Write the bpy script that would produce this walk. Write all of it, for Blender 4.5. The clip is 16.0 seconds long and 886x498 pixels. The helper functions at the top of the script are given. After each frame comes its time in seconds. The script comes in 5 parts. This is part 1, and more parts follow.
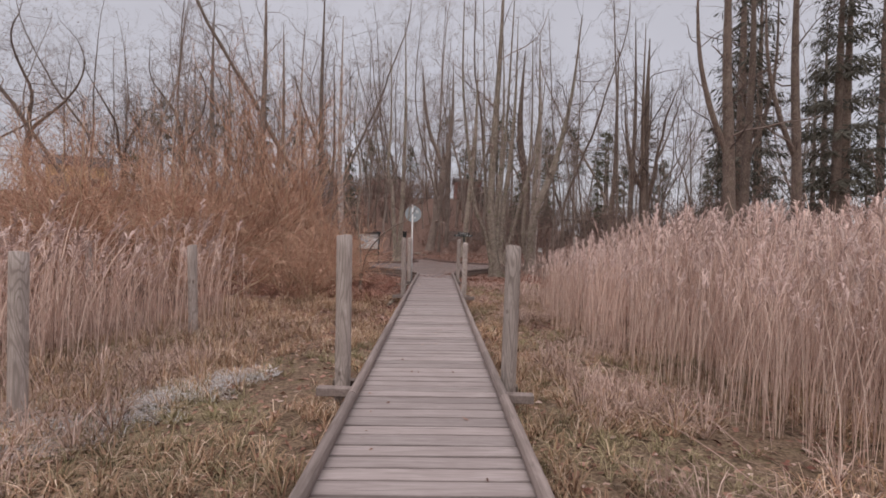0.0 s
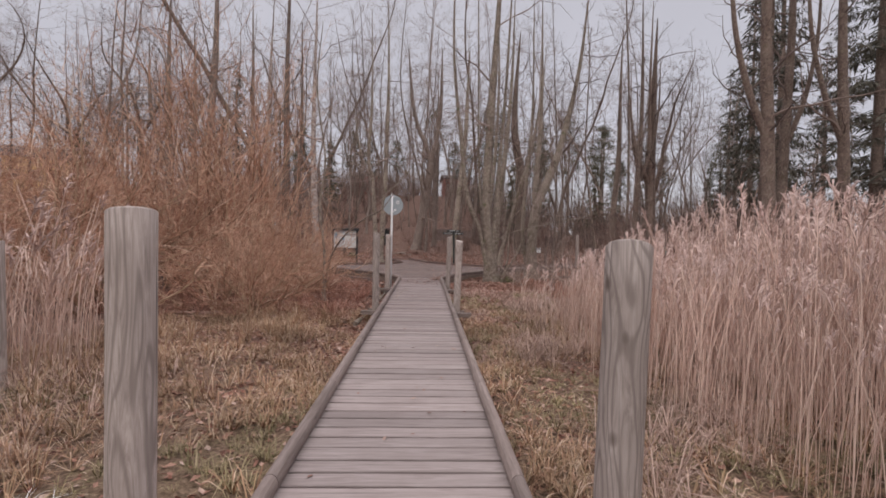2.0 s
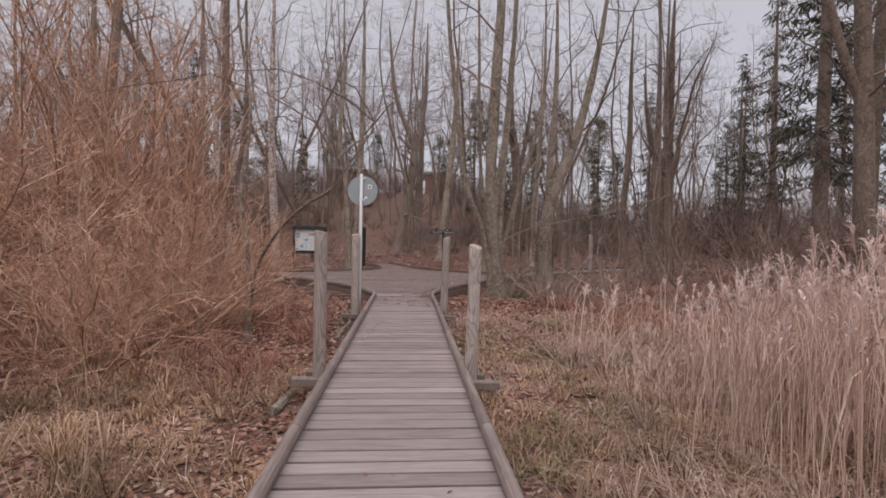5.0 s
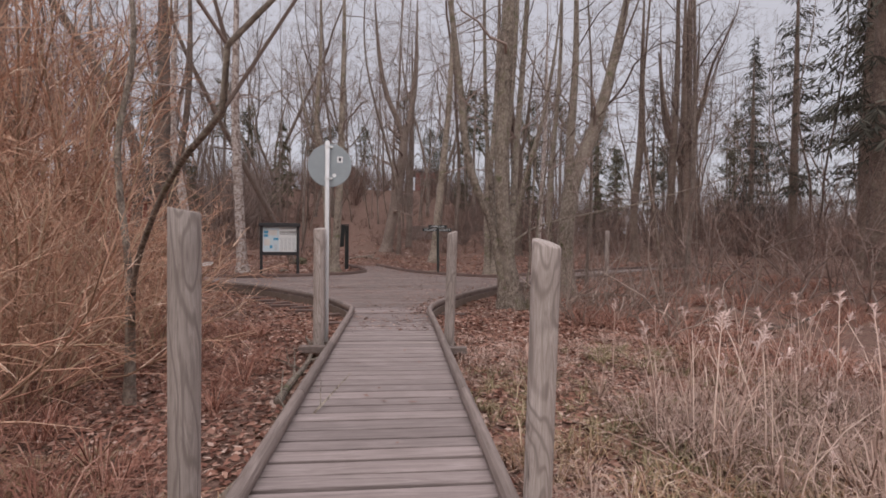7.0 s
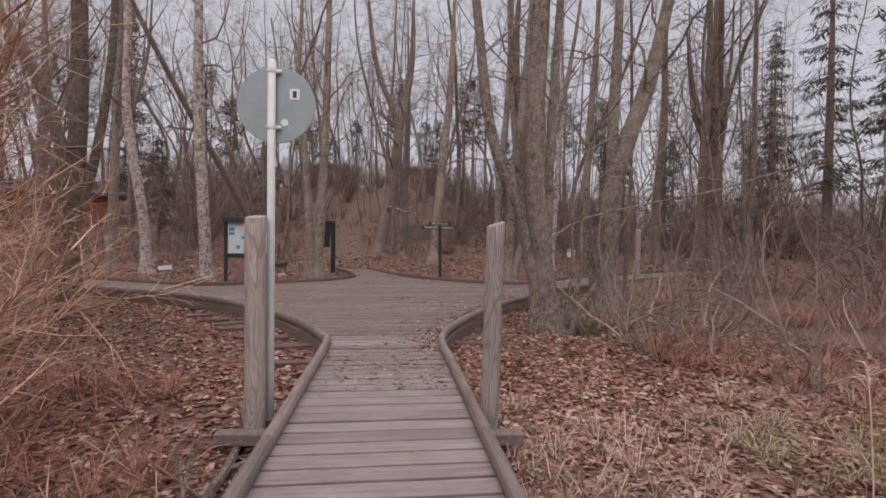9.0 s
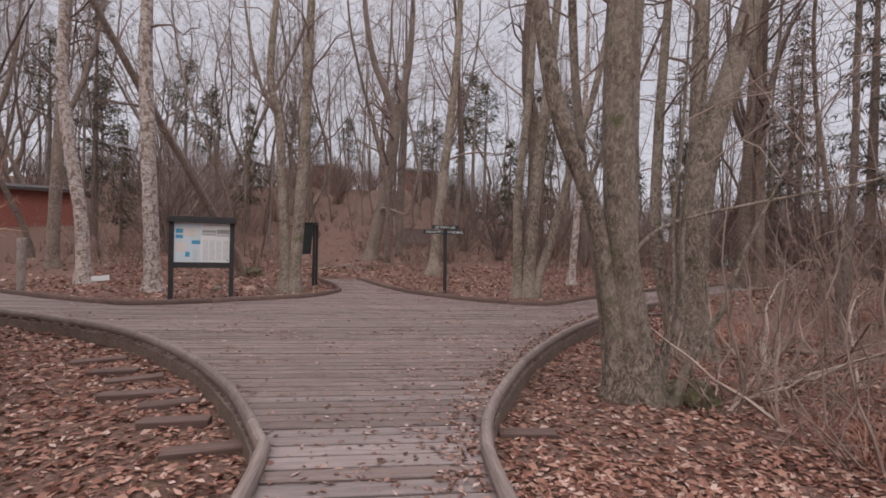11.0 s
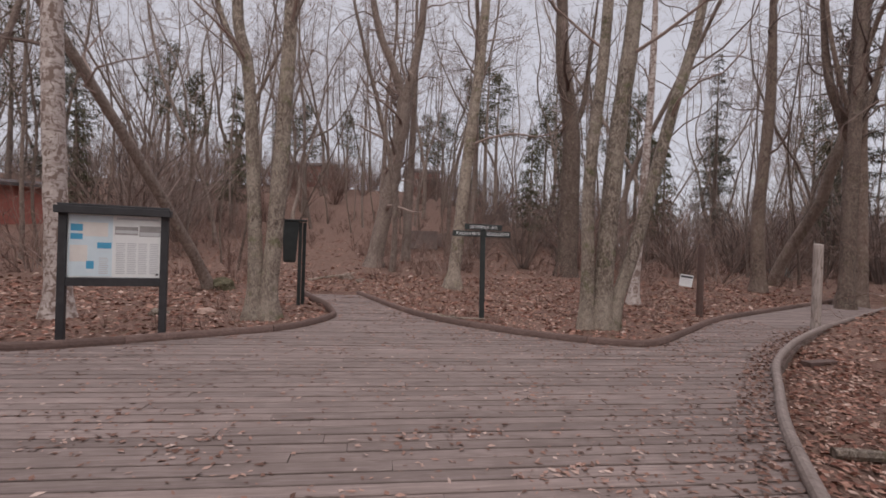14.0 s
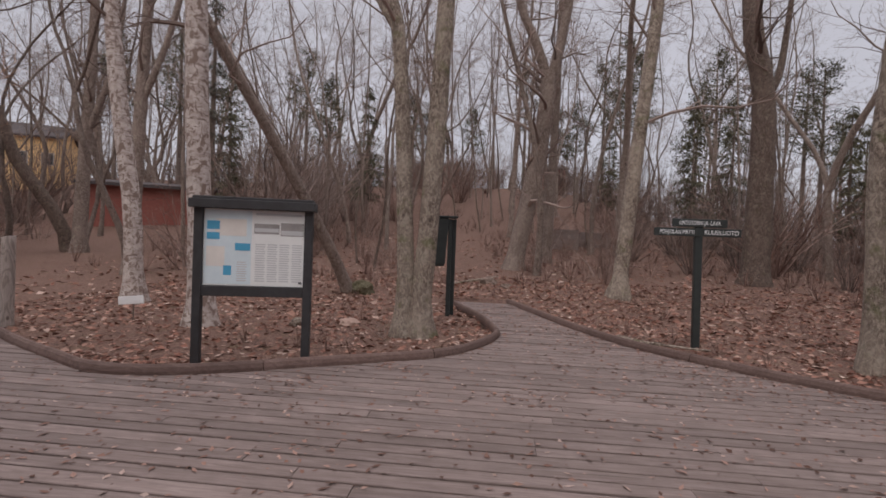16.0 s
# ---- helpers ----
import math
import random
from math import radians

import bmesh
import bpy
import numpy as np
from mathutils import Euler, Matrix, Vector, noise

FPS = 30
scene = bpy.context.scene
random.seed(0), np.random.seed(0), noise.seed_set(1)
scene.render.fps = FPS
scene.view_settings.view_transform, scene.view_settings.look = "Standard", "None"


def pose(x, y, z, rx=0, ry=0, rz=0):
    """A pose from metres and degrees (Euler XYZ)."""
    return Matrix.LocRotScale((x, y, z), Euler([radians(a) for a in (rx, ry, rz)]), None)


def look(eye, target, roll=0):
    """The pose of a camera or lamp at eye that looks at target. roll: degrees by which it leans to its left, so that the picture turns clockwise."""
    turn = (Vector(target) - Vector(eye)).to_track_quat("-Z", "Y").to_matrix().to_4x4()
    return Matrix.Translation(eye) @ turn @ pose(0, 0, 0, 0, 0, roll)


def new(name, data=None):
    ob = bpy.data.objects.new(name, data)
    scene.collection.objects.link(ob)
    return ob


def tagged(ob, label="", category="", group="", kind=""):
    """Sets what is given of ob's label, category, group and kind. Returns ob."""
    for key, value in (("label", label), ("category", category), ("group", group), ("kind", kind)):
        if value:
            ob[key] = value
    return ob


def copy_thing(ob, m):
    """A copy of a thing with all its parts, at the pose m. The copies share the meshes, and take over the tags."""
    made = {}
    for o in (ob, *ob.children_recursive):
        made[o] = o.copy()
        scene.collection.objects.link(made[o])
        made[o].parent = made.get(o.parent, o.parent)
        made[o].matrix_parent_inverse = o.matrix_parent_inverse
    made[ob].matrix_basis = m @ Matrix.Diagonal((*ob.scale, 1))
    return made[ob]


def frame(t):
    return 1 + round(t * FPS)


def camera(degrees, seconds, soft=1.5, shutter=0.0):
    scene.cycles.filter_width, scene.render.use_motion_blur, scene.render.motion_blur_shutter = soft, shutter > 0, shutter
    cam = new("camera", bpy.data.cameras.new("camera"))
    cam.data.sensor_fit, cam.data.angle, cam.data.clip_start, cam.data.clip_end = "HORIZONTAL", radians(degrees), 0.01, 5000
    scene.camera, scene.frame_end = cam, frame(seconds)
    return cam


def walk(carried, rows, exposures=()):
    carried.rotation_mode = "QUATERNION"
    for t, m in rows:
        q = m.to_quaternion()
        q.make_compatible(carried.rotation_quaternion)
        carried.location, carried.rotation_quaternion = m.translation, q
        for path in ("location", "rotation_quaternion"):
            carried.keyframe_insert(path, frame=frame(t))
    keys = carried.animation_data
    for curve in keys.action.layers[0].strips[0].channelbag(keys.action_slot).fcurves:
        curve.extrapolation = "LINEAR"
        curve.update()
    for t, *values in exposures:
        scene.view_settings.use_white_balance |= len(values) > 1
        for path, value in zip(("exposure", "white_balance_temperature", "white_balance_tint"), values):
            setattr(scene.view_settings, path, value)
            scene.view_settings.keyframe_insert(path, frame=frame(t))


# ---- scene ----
cam = camera(85.4, 16.0, 1.7)
PATH = [
    (0, (0.077, -0.911, 1.497), (0.108, 1.089, 1.453), 1.0),
    (0.5, (0.124, -0.084, 1.462), (0.169, 1.915, 1.413), 1.0),
    (1, (0.101, 0.781, 1.44), (0.159, 2.779, 1.39), 1.1),
    (1.5, (0.142, 1.566, 1.427), (0.213, 3.564, 1.384), 1.1),
    (2, (0.162, 2.398, 1.433), (0.244, 4.396, 1.387), 1.2),
    (2.5, (0.148, 3.136, 1.426), (0.244, 5.133, 1.377), 1.2),
    (3, (0.133, 3.916, 1.455), (0.239, 5.913, 1.407), 1.3),
    (3.5, (0.129, 4.618, 1.451), (0.248, 6.613, 1.401), 1.4),
    (4, (0.12, 5.386, 1.475), (0.253, 7.381, 1.428), 1.5),
    (6.5, (0.124, 9.153, 1.41), (0.31, 11.144, 1.363), 0.6),
    (7, (0.155, 9.9, 1.397), (0.352, 11.889, 1.349), 0.7),
    (7.5, (0.111, 10.643, 1.39), (0.315, 12.632, 1.344), 0.7),
    (8, (0.138, 11.393, 1.37), (0.349, 13.381, 1.326), 0.6),
    (8.5, (0.084, 12.088, 1.386), (0.303, 14.075, 1.345), 0.8),
    (9, (0.121, 12.799, 1.36), (0.345, 14.786, 1.312), 0.8),
    (11.5, (0.069, 16.502, 1.428), (0.331, 18.485, 1.405), 1.7),
    (12, (0.093, 17.164, 1.431), (0.359, 19.147, 1.411), 1.8),
    (12.5, (0.123, 17.852, 1.427), (0.396, 19.833, 1.407), 1.8),
    (13, (0.025, 18.507, 1.419), (0.301, 20.488, 1.399), 1.9),
    (13.5, (-0.051, 19.124, 1.401), (0.225, 21.105, 1.379), 2.0),
    (14, (-0.203, 19.729, 1.427), (0.061, 21.712, 1.415), 2.0),
    (14.5, (-0.403, 20.289, 1.455), (-0.156, 22.274, 1.438), 2.1),
    (15, (-0.599, 20.831, 1.47), (-0.39, 22.82, 1.455), 2.2),
    (15.5, (-0.886, 21.288, 1.474), (-0.837, 23.288, 1.449), 2.3),
    (16, (-1.107, 21.725, 1.426), (-1.322, 23.713, 1.393), 2.2),
]
walk(cam, [(t, look(eye, target, roll)) for t, eye, target, roll in PATH], [(0, -0.06), (4, 0.0), (9, 0.0), (11.5, 0.1), (14, 0.06), (15, -0.02), (16, -0.08)])

# ---- light: an even overcast sky, brighter overhead, and a wide dim sun behind the cloud ----
SKY_HORIZON, SKY_ZENITH = (0.62, 0.60, 0.655), (2.1, 2.02, 2.12)
SUN_ELEVATION, SUN_ROTATION = radians(38), radians(200)


def make_world():
    w = bpy.data.worlds.new("overcast")
    scene.world = w
    w.use_nodes = True
    nt = w.node_tree
    nt.nodes.clear()
    out = nt.nodes.new("ShaderNodeOutputWorld")
    bg = nt.nodes.new("ShaderNodeBackground")
    sky = nt.nodes.new("ShaderNodeTexSky")
    sky.sky_type, sky.sun_disc = "NISHITA", False
    sky.sun_elevation, sky.sun_rotation = SUN_ELEVATION, SUN_ROTATION
    dim = nt.nodes.new("ShaderNodeVectorMath")
    dim.operation = "SCALE"
    dim.inputs["Scale"].default_value = 0.1
    co = nt.nodes.new("ShaderNodeTexCoord")
    sep = nt.nodes.new("ShaderNodeSeparateXYZ")
    ramp = nt.nodes.new("ShaderNodeMapRange")
    ramp.interpolation_type = "SMOOTHSTEP"
    ramp.inputs["From Min"].default_value, ramp.inputs["From Max"].default_value = 0.42, 0.95
    cloud = nt.nodes.new("ShaderNodeMix")
    cloud.data_type = "RGBA"
    cloud.inputs[6].default_value = (*SKY_HORIZON, 1)
    cloud.inputs[7].default_value = (*SKY_ZENITH, 1)
    nz = nt.nodes.new("ShaderNodeTexNoise")
    nz.inputs["Scale"].default_value, nz.inputs["Detail"].default_value = 3.0, 4
    soft = nt.nodes.new("ShaderNodeMapRange")
    soft.inputs["To Min"].default_value, soft.inputs["To Max"].default_value = 0.86, 1.14
    veil = nt.nodes.new("ShaderNodeVectorMath")
    veil.operation = "SCALE"
    mix = nt.nodes.new("ShaderNodeMix")
    mix.data_type = "RGBA"
    mix.inputs[0].default_value = 0.88
    k = nt.links.new
    k(co.outputs["Generated"], sep.inputs[0])
    k(sep.outputs["Z"], ramp.inputs["Value"])
    k(ramp.outputs[0], cloud.inputs[0])
    k(co.outputs["Generated"], nz.inputs["Vector"])
    k(nz.outputs["Fac"], soft.inputs["Value"])
    k(cloud.outputs[2], veil.inputs[0])
    k(soft.outputs[0], veil.inputs["Scale"])
    k(sky.outputs[0], dim.inputs[0])
    k(dim.outputs[0], mix.inputs[6])
    k(veil.outputs[0], mix.inputs[7])
    k(mix.outputs[2], bg.inputs["Color"])
    k(bg.outputs[0], out.inputs["Surface"])


make_world()
sun = new("sun", bpy.data.lights.new("sun", "SUN"))
sun.data.energy, sun.data.angle, sun.data.color = 0.75, radians(40), (1.0, 0.93, 0.86)
sun.matrix_world = look((-8, -18, 22), (0, 12, 0))

# ---- materials ----


class Nodes:
    """A small builder for procedural surfaces."""

    def __init__(self, name):
        self.mat = bpy.data.materials.new(name)
        self.mat.use_nodes = True
        self.nt = self.mat.node_tree
        self.bsdf = self.nt.nodes["Principled BSDF"]
        self.k = self.nt.links.new

    def coord(self, scale=(1, 1, 1), kind="Object", random_shift=False):
        co = self.nt.nodes.new("ShaderNodeTexCoord")
        m = self.nt.nodes.new("ShaderNodeMapping")
        m.inputs["Scale"].default_value = scale
        self.k(co.outputs[kind], m.inputs["Vector"])
        if random_shift:
            info = self.nt.nodes.new("ShaderNodeObjectInfo")
            mul = self.nt.nodes.new("ShaderNodeMath")
            mul.operation = "MULTIPLY"
            mul.inputs[1].default_value = 47.0
            self.k(info.outputs["Random"], mul.inputs[0])
            self.k(mul.outputs[0], m.inputs["Location"])
        return m.outputs[0]

    def noise(self, vec, scale, detail=4, rough=0.6, distort=0.0):
        n = self.nt.nodes.new("ShaderNodeTexNoise")
        n.inputs["Scale"].default_value, n.inputs["Detail"].default_value = scale, detail
        n.inputs["Roughness"].default_value, n.inputs["Distortion"].default_value = rough, distort
        self.k(vec, n.inputs["Vector"])
        return n.outputs["Fac"]

    def ramp(self, fac, stops):
        r = self.nt.nodes.new("ShaderNodeValToRGB")
        e = r.color_ramp.elements
        while len(e) < len(stops):
            e.new(0.5)
        for el, (p, c) in zip(e, stops):
            el.position = p
            el.color = (*(c if isinstance(c, tuple) else (c, c, c)), 1)
        self.k(fac, r.inputs[0])
        return r.outputs[0]

    def mix(self, fac, a, b, blend="MIX"):
        m = self.nt.nodes.new("ShaderNodeMix")
        m.data_type, m.blend_type = "RGBA", blend
        for sock, v in ((m.inputs[0], fac), (m.inputs[6], a), (m.inputs[7], b)):
            if isinstance(v, (int, float)):
                sock.default_value = v
            elif isinstance(v, tuple):
                sock.default_value = (*v, 1)
            else:
                self.k(v, sock)
        return m.outputs[2]

    def random(self, island=False):
        if island:
            g = self.nt.nodes.new("ShaderNodeNewGeometry")
            return g.outputs["Random Per Island"]
        return self.nt.nodes.new("ShaderNodeObjectInfo").outputs["Random"]

    def done(self, colour, rough=0.85, height=None, depth=0.01, metal=0.0, specular=0.3):
        b = self.bsdf
        if isinstance(colour, tuple):
            b.inputs["Base Color"].default_value = (*colour, 1)
        else:
            self.k(colour, b.inputs["Base Color"])
        b.inputs["Roughness"].default_value, b.inputs["Metallic"].default_value = rough, metal
        b.inputs["Specular IOR Level"].default_value = specular
        if height is not None:
            bump = self.nt.nodes.new("ShaderNodeBump")
            bump.inputs["Strength"].default_value, bump.inputs["Distance"].default_value = 0.8, depth
            self.k(height, bump.inputs["Height"])
            self.k(bump.outputs[0], b.inputs["Normal"])
        return self.mat


def bark_material(name, dark, mid, light, moss=0.0, grain=1.0):
    n = Nodes(name)
    v = n.coord((8 * grain, 8 * grain, 4.2 * grain), random_shift=True)
    fine = n.noise(v, 2.6, 8, 0.70, 1.2)
    big = n.noise(n.coord((1, 1, 1), random_shift=True), 1.3, 3)
    col = n.ramp(fine, [(0.36, dark), (0.50, mid), (0.62, light)])
    col = n.mix(n.ramp(big, [(0.4, 0.0), (0.65, 1.0)]), col, n.mix(0.5, col, light))
    lichen = n.noise(n.coord((1, 1, 0.8), random_shift=True), 9.0, 6, 0.72, 1.2)
    col = n.mix(n.ramp(lichen, [(0.53, 0.0), (0.62, 0.75)]), col, n.mix(0.35, light, (0.36, 0.34, 0.27)))
    col = n.mix(n.ramp(lichen, [(0.33, 0.65), (0.43, 0.0)]), col, dark)
    if moss:
        col = n.mix(n.ramp(n.noise(n.coord(), 4.0, 5), [(0.56, 0.0), (0.70, moss)]), col, (0.10, 0.11, 0.035))
    tone = n.ramp(n.random(), [(0.0, 0.78), (1.0, 1.15)])
    return n.done(n.mix(1.0, col, tone, "MULTIPLY"), 0.92, fine, 0.045)


def birch_material():
    n = Nodes("birch_bark")
    v = n.coord((3, 3, 14), random_shift=True)
    marks = n.noise(v, 1.6, 4, 0.7, 0.4)
    plates = n.noise(n.coord((5, 5, 3.5), random_shift=True), 2.0, 5, 0.6, 0.8)
    col = n.ramp(n.noise(n.coord(), 9.0, 4), [(0.3, (0.34, 0.27, 0.24)), (0.7, (0.60, 0.53, 0.49))])
    col = n.mix(n.ramp(marks, [(0.57, 0.0), (0.62, 0.9)]), col, (0.17, 0.12, 0.10))
    col = n.mix(n.ramp(plates, [(0.50, 0.0), (0.57, 0.9)]), col, (0.19, 0.13, 0.105))
    return n.done(col, 0.8, plates, 0.012)


def wood_material(name, dark, mid, light, axis, rough=0.8, cracks=0.5, stain=0.35, tint=0.3, wave=1.2, knots=0.0, swirl=0.0):
    """Weathered wood with its grain along one axis of the piece."""
    n = Nodes(name)
    s = [26.0, 26.0, 26.0]
    s[axis] = 2.0
    v = n.coord(tuple(s), random_shift=True)
    grain = n.noise(v, 1.0, 6, 0.65, wave)
    s2 = [55.0, 55.0, 55.0]
    s2[axis] = 0.9
    split = n.noise(n.coord(tuple(s2), random_shift=True), 1.0, 3, 0.5, 0.5)
    blotch = n.noise(n.coord((1, 1, 1), random_shift=True), 2.6, 5, 0.6)
    col = n.ramp(grain, [(0.25, dark), (0.5, mid), (0.75, light)])
    col = n.mix(n.ramp(blotch, [(0.38, stain), (0.62, 0.0)]), col, dark)
    col = n.mix(n.ramp(split, [(0.66, 0.0), (0.72, cracks)]), col, (0.07, 0.055, 0.05))
    if swirl:
        s3 = [4.5, 4.5, 4.5]
        s3[axis] = 1.0
        field = n.noise(n.coord(tuple(s3), random_shift=True), 1.0, 1.5, 0.45, 0.6)
        rings = n.nt.nodes.new("ShaderNodeMath")
        rings.operation = "MULTIPLY"
        rings.inputs[1].default_value = 95.0
        n.k(field, rings.inputs[0])
        sine = n.nt.nodes.new("ShaderNodeMath")
        sine.operation = "SINE"
        n.k(rings.outputs[0], sine.inputs[0])
        col = n.mix(n.ramp(sine.outputs[0], [(0.0, 0.0), (0.35, 0.15 * swirl), (1.0, swirl)]), col, dark)
    if knots:
        vor = n.nt.nodes.new("ShaderNodeTexVoronoi")
        vor.inputs["Scale"].default_value = 3.2
        n.k(n.coord((1.6, 1.6, 0.9), random_shift=True), vor.inputs["Vector"])
        col = n.mix(n.ramp(vor.outputs["Distance"], [(0.06, knots), (0.12, 0.0)]), col, (0.11, 0.08, 0.065))
    tone = n.ramp(n.random(), [(0.0, 1.0 - tint), (1.0, 1.0 + tint * 0.5)])
    return n.done(n.mix(1.0, col, tone, "MULTIPLY"), rough, grain, 0.004)


def island_material(name, stops, rough=0.85, specular=0.25, tone=0.25):
    """Many small pieces, each with a shade of its own."""
    n = Nodes(name)
    col = n.ramp(n.random(island=True), stops)
    spots = n.ramp(n.noise(n.coord(), 0.7, 3), [(0.3, 1.0 - tone), (0.7, 1.0 + tone * 0.6)])
    return n.done(n.mix(1.0, col, spots, "MULTIPLY"), rough, specular=specular)


def painted_material(name, colour, rough=0.5, wear=0.25, metal=0.0):
    n = Nodes(name)
    a = n.noise(n.coord((1, 1, 1)), 7.0, 5)
    lighter = tuple(min(1.0, c * 1.35 + 0.02) for c in colour)
    col = n.mix(n.ramp(a, [(0.4, 0.0), (0.7, wear)]), colour, lighter)
    return n.done(col, rough, n.noise(n.coord(), 60.0, 3), 0.001, metal)


def ground_material():
    n = Nodes("forest_floor")
    v = n.coord()
    fine = n.noise(v, 26.0, 6, 0.7)
    mid = n.noise(v, 4.0, 5, 0.65)
    wide = n.noise(v, 0.55, 4, 0.6)
    litter = n.ramp(fine, [(0.30, (0.06, 0.036, 0.029)), (0.5, (0.165, 0.098, 0.077)), (0.72, (0.32, 0.21, 0.168))])
    turf = n.ramp(fine, [(0.30, (0.06, 0.041, 0.027)), (0.5, (0.165, 0.112, 0.075)), (0.72, (0.34, 0.24, 0.17))])
    sep = n.nt.nodes.new("ShaderNodeSeparateXYZ")
    n.k(v, sep.inputs[0])
    add = n.nt.nodes.new("ShaderNodeMath")
    add.operation = "MULTIPLY_ADD"
    n.k(wide, add.inputs[0])
    add.inputs[1].default_value = 9.0
    n.k(sep.outputs["Y"], add.inputs[2])
    rng = n.nt.nodes.new("ShaderNodeMapRange")
    rng.inputs["From Min"].default_value, rng.inputs["From Max"].default_value = 9.0, 15.0
    n.k(add.outputs[0], rng.inputs["Value"])
    col = n.mix(rng.outputs[0], turf, litter)
    col = n.mix(n.ramp(mid, [(0.56, 0.0), (0.72, 0.45)]), col, (0.13, 0.115, 0.055))
    col = n.mix(n.ramp(mid, [(0.28, 0.6), (0.42, 0.0)]), col, (0.045, 0.03, 0.025))
    return n.done(col, 0.95, fine, 0.03, specular=0.15)


M_BARK = bark_material("grey_bark", (0.068, 0.05, 0.041), (0.19, 0.146, 0.119), (0.41, 0.34, 0.278), 0.6)
M_BARK_FAR = bark_material("brown_bark", (0.09, 0.064, 0.054), (0.18, 0.135, 0.114), (0.30, 0.235, 0.20))
M_BARK_DARK = bark_material("dark_bark", (0.075, 0.052, 0.043), (0.15, 0.107, 0.088), (0.25, 0.185, 0.153), 0.2)
M_BIRCH = birch_material()
M_TWIG = island_material("bare_twigs", [(0.0, (0.17, 0.124, 0.106)), (1.0, (0.36, 0.275, 0.238))])
M_TWIG_DARK = island_material("dark_twigs", [(0.0, (0.11, 0.08, 0.07)), (1.0, (0.25, 0.188, 0.162))])
M_WILLOW = island_material("willow_shoots", [(0.0, (0.28, 0.14, 0.097)), (0.45, (0.51, 0.285, 0.195)), (0.85, (0.61, 0.40, 0.285)), (1.0, (0.76, 0.58, 0.45))])
M_WILLOW_STEM = island_material("willow_stems", [(0.0, (0.20, 0.115, 0.076)), (0.5, (0.36, 0.245, 0.16)), (1.0, (0.56, 0.42, 0.29))])
M_BRUSH_STEM = island_material("pale_brush_stems", [(0.0, (0.20, 0.145, 0.118)), (1.0, (0.46, 0.36, 0.30))])
M_BRUSH = island_material("brush_twigs", [(0.0, (0.12, 0.07, 0.056)), (0.6, (0.235, 0.148, 0.122)), (1.0, (0.40, 0.285, 0.24))])
M_NEEDLE = island_material("conifer_needles", [(0.0, (0.055, 0.053, 0.043)), (1.0, (0.14, 0.128, 0.10))])
M_PINE = island_material("pine_needles", [(0.0, (0.06, 0.058, 0.038)), (1.0, (0.15, 0.135, 0.085))])
M_REED = island_material("dry_reed", [(0.0, (0.42, 0.275, 0.225)), (0.5, (0.60, 0.42, 0.345)), (1.0, (0.78, 0.60, 0.505))])
M_PLUME = island_material("reed_plume", [(0.0, (0.42, 0.29, 0.255)), (1.0, (0.74, 0.57, 0.51))])
M_DECK_LEAF = island_material("leaf_scraps", [(0.0, (0.09, 0.048, 0.036)), (0.4, (0.23, 0.125, 0.096)), (0.8, (0.34, 0.21, 0.168)), (1.0, (0.50, 0.38, 0.33))])
M_LEAF = island_material("fallen_leaves", [(0.0, (0.095, 0.041, 0.030)), (0.35, (0.26, 0.120, 0.087)), (0.8, (0.41, 0.240, 0.182)), (1.0, (0.56, 0.42, 0.355))])
M_GRASS = island_material("withered_grass", [(0.0, (0.20, 0.105, 0.066)), (0.4, (0.46, 0.285, 0.185)), (0.75, (0.34, 0.24, 0.14)), (1.0, (0.76, 0.57, 0.44))], tone=0.5)
M_GREEN = island_material("short_turf", [(0.0, (0.16, 0.135, 0.07)), (0.6, (0.31, 0.25, 0.14)), (1.0, (0.46, 0.36, 0.24))], tone=0.5)
M_FROST = island_material("frosted_grass", [(0.0, (0.32, 0.285, 0.27)), (0.5, (0.54, 0.50, 0.485)), (1.0, (0.78, 0.75, 0.745))])
M_BRAMBLE = island_material("reddish_stalks", [(0.0, (0.17, 0.07, 0.05)), (0.6, (0.34, 0.155, 0.11)), (1.0, (0.52, 0.31, 0.24))])
M_STRAW = island_material("pale_straw", [(0.0, (0.26, 0.165, 0.13)), (0.6, (0.42, 0.29, 0.235)), (1.0, (0.64, 0.47, 0.395))])
M_GROUND = ground_material()
# Three plank tones, each darker and browner than the one before.
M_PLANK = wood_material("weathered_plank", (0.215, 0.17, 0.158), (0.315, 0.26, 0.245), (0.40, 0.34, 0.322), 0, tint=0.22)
M_PLANK_MID = wood_material("mid_brown_plank", (0.185, 0.145, 0.135), (0.285, 0.228, 0.215), (0.37, 0.305, 0.29), 0, tint=0.2, stain=0.4)
M_PLANK_DARK = wood_material("dark_brown_plank", (0.135, 0.10, 0.088), (0.222, 0.168, 0.152), (0.305, 0.24, 0.22), 0, tint=0.22, stain=0.45)
M_RAIL = wood_material("weathered_rail", (0.15, 0.115, 0.10), (0.245, 0.193, 0.173), (0.335, 0.272, 0.248), 1, tint=0.2)
M_KERB = wood_material("reddish_kerb", (0.09, 0.056, 0.047), (0.148, 0.096, 0.082), (0.21, 0.145, 0.125), 0, tint=0.2)
M_POST = wood_material("silvered_post", (0.22, 0.178, 0.157), (0.40, 0.335, 0.302), (0.56, 0.485, 0.445), 2, cracks=0.85, stain=0.3, tint=0.15, wave=3.5, knots=0.85, swirl=0.75)
M_BEAM = wood_material("wet_beam", (0.10, 0.075, 0.06), (0.19, 0.145, 0.12), (0.29, 0.225, 0.19), 0, tint=0.2)
M_BLACK = painted_material("black_green_paint", (0.028, 0.032, 0.031), 0.55, 0.3)
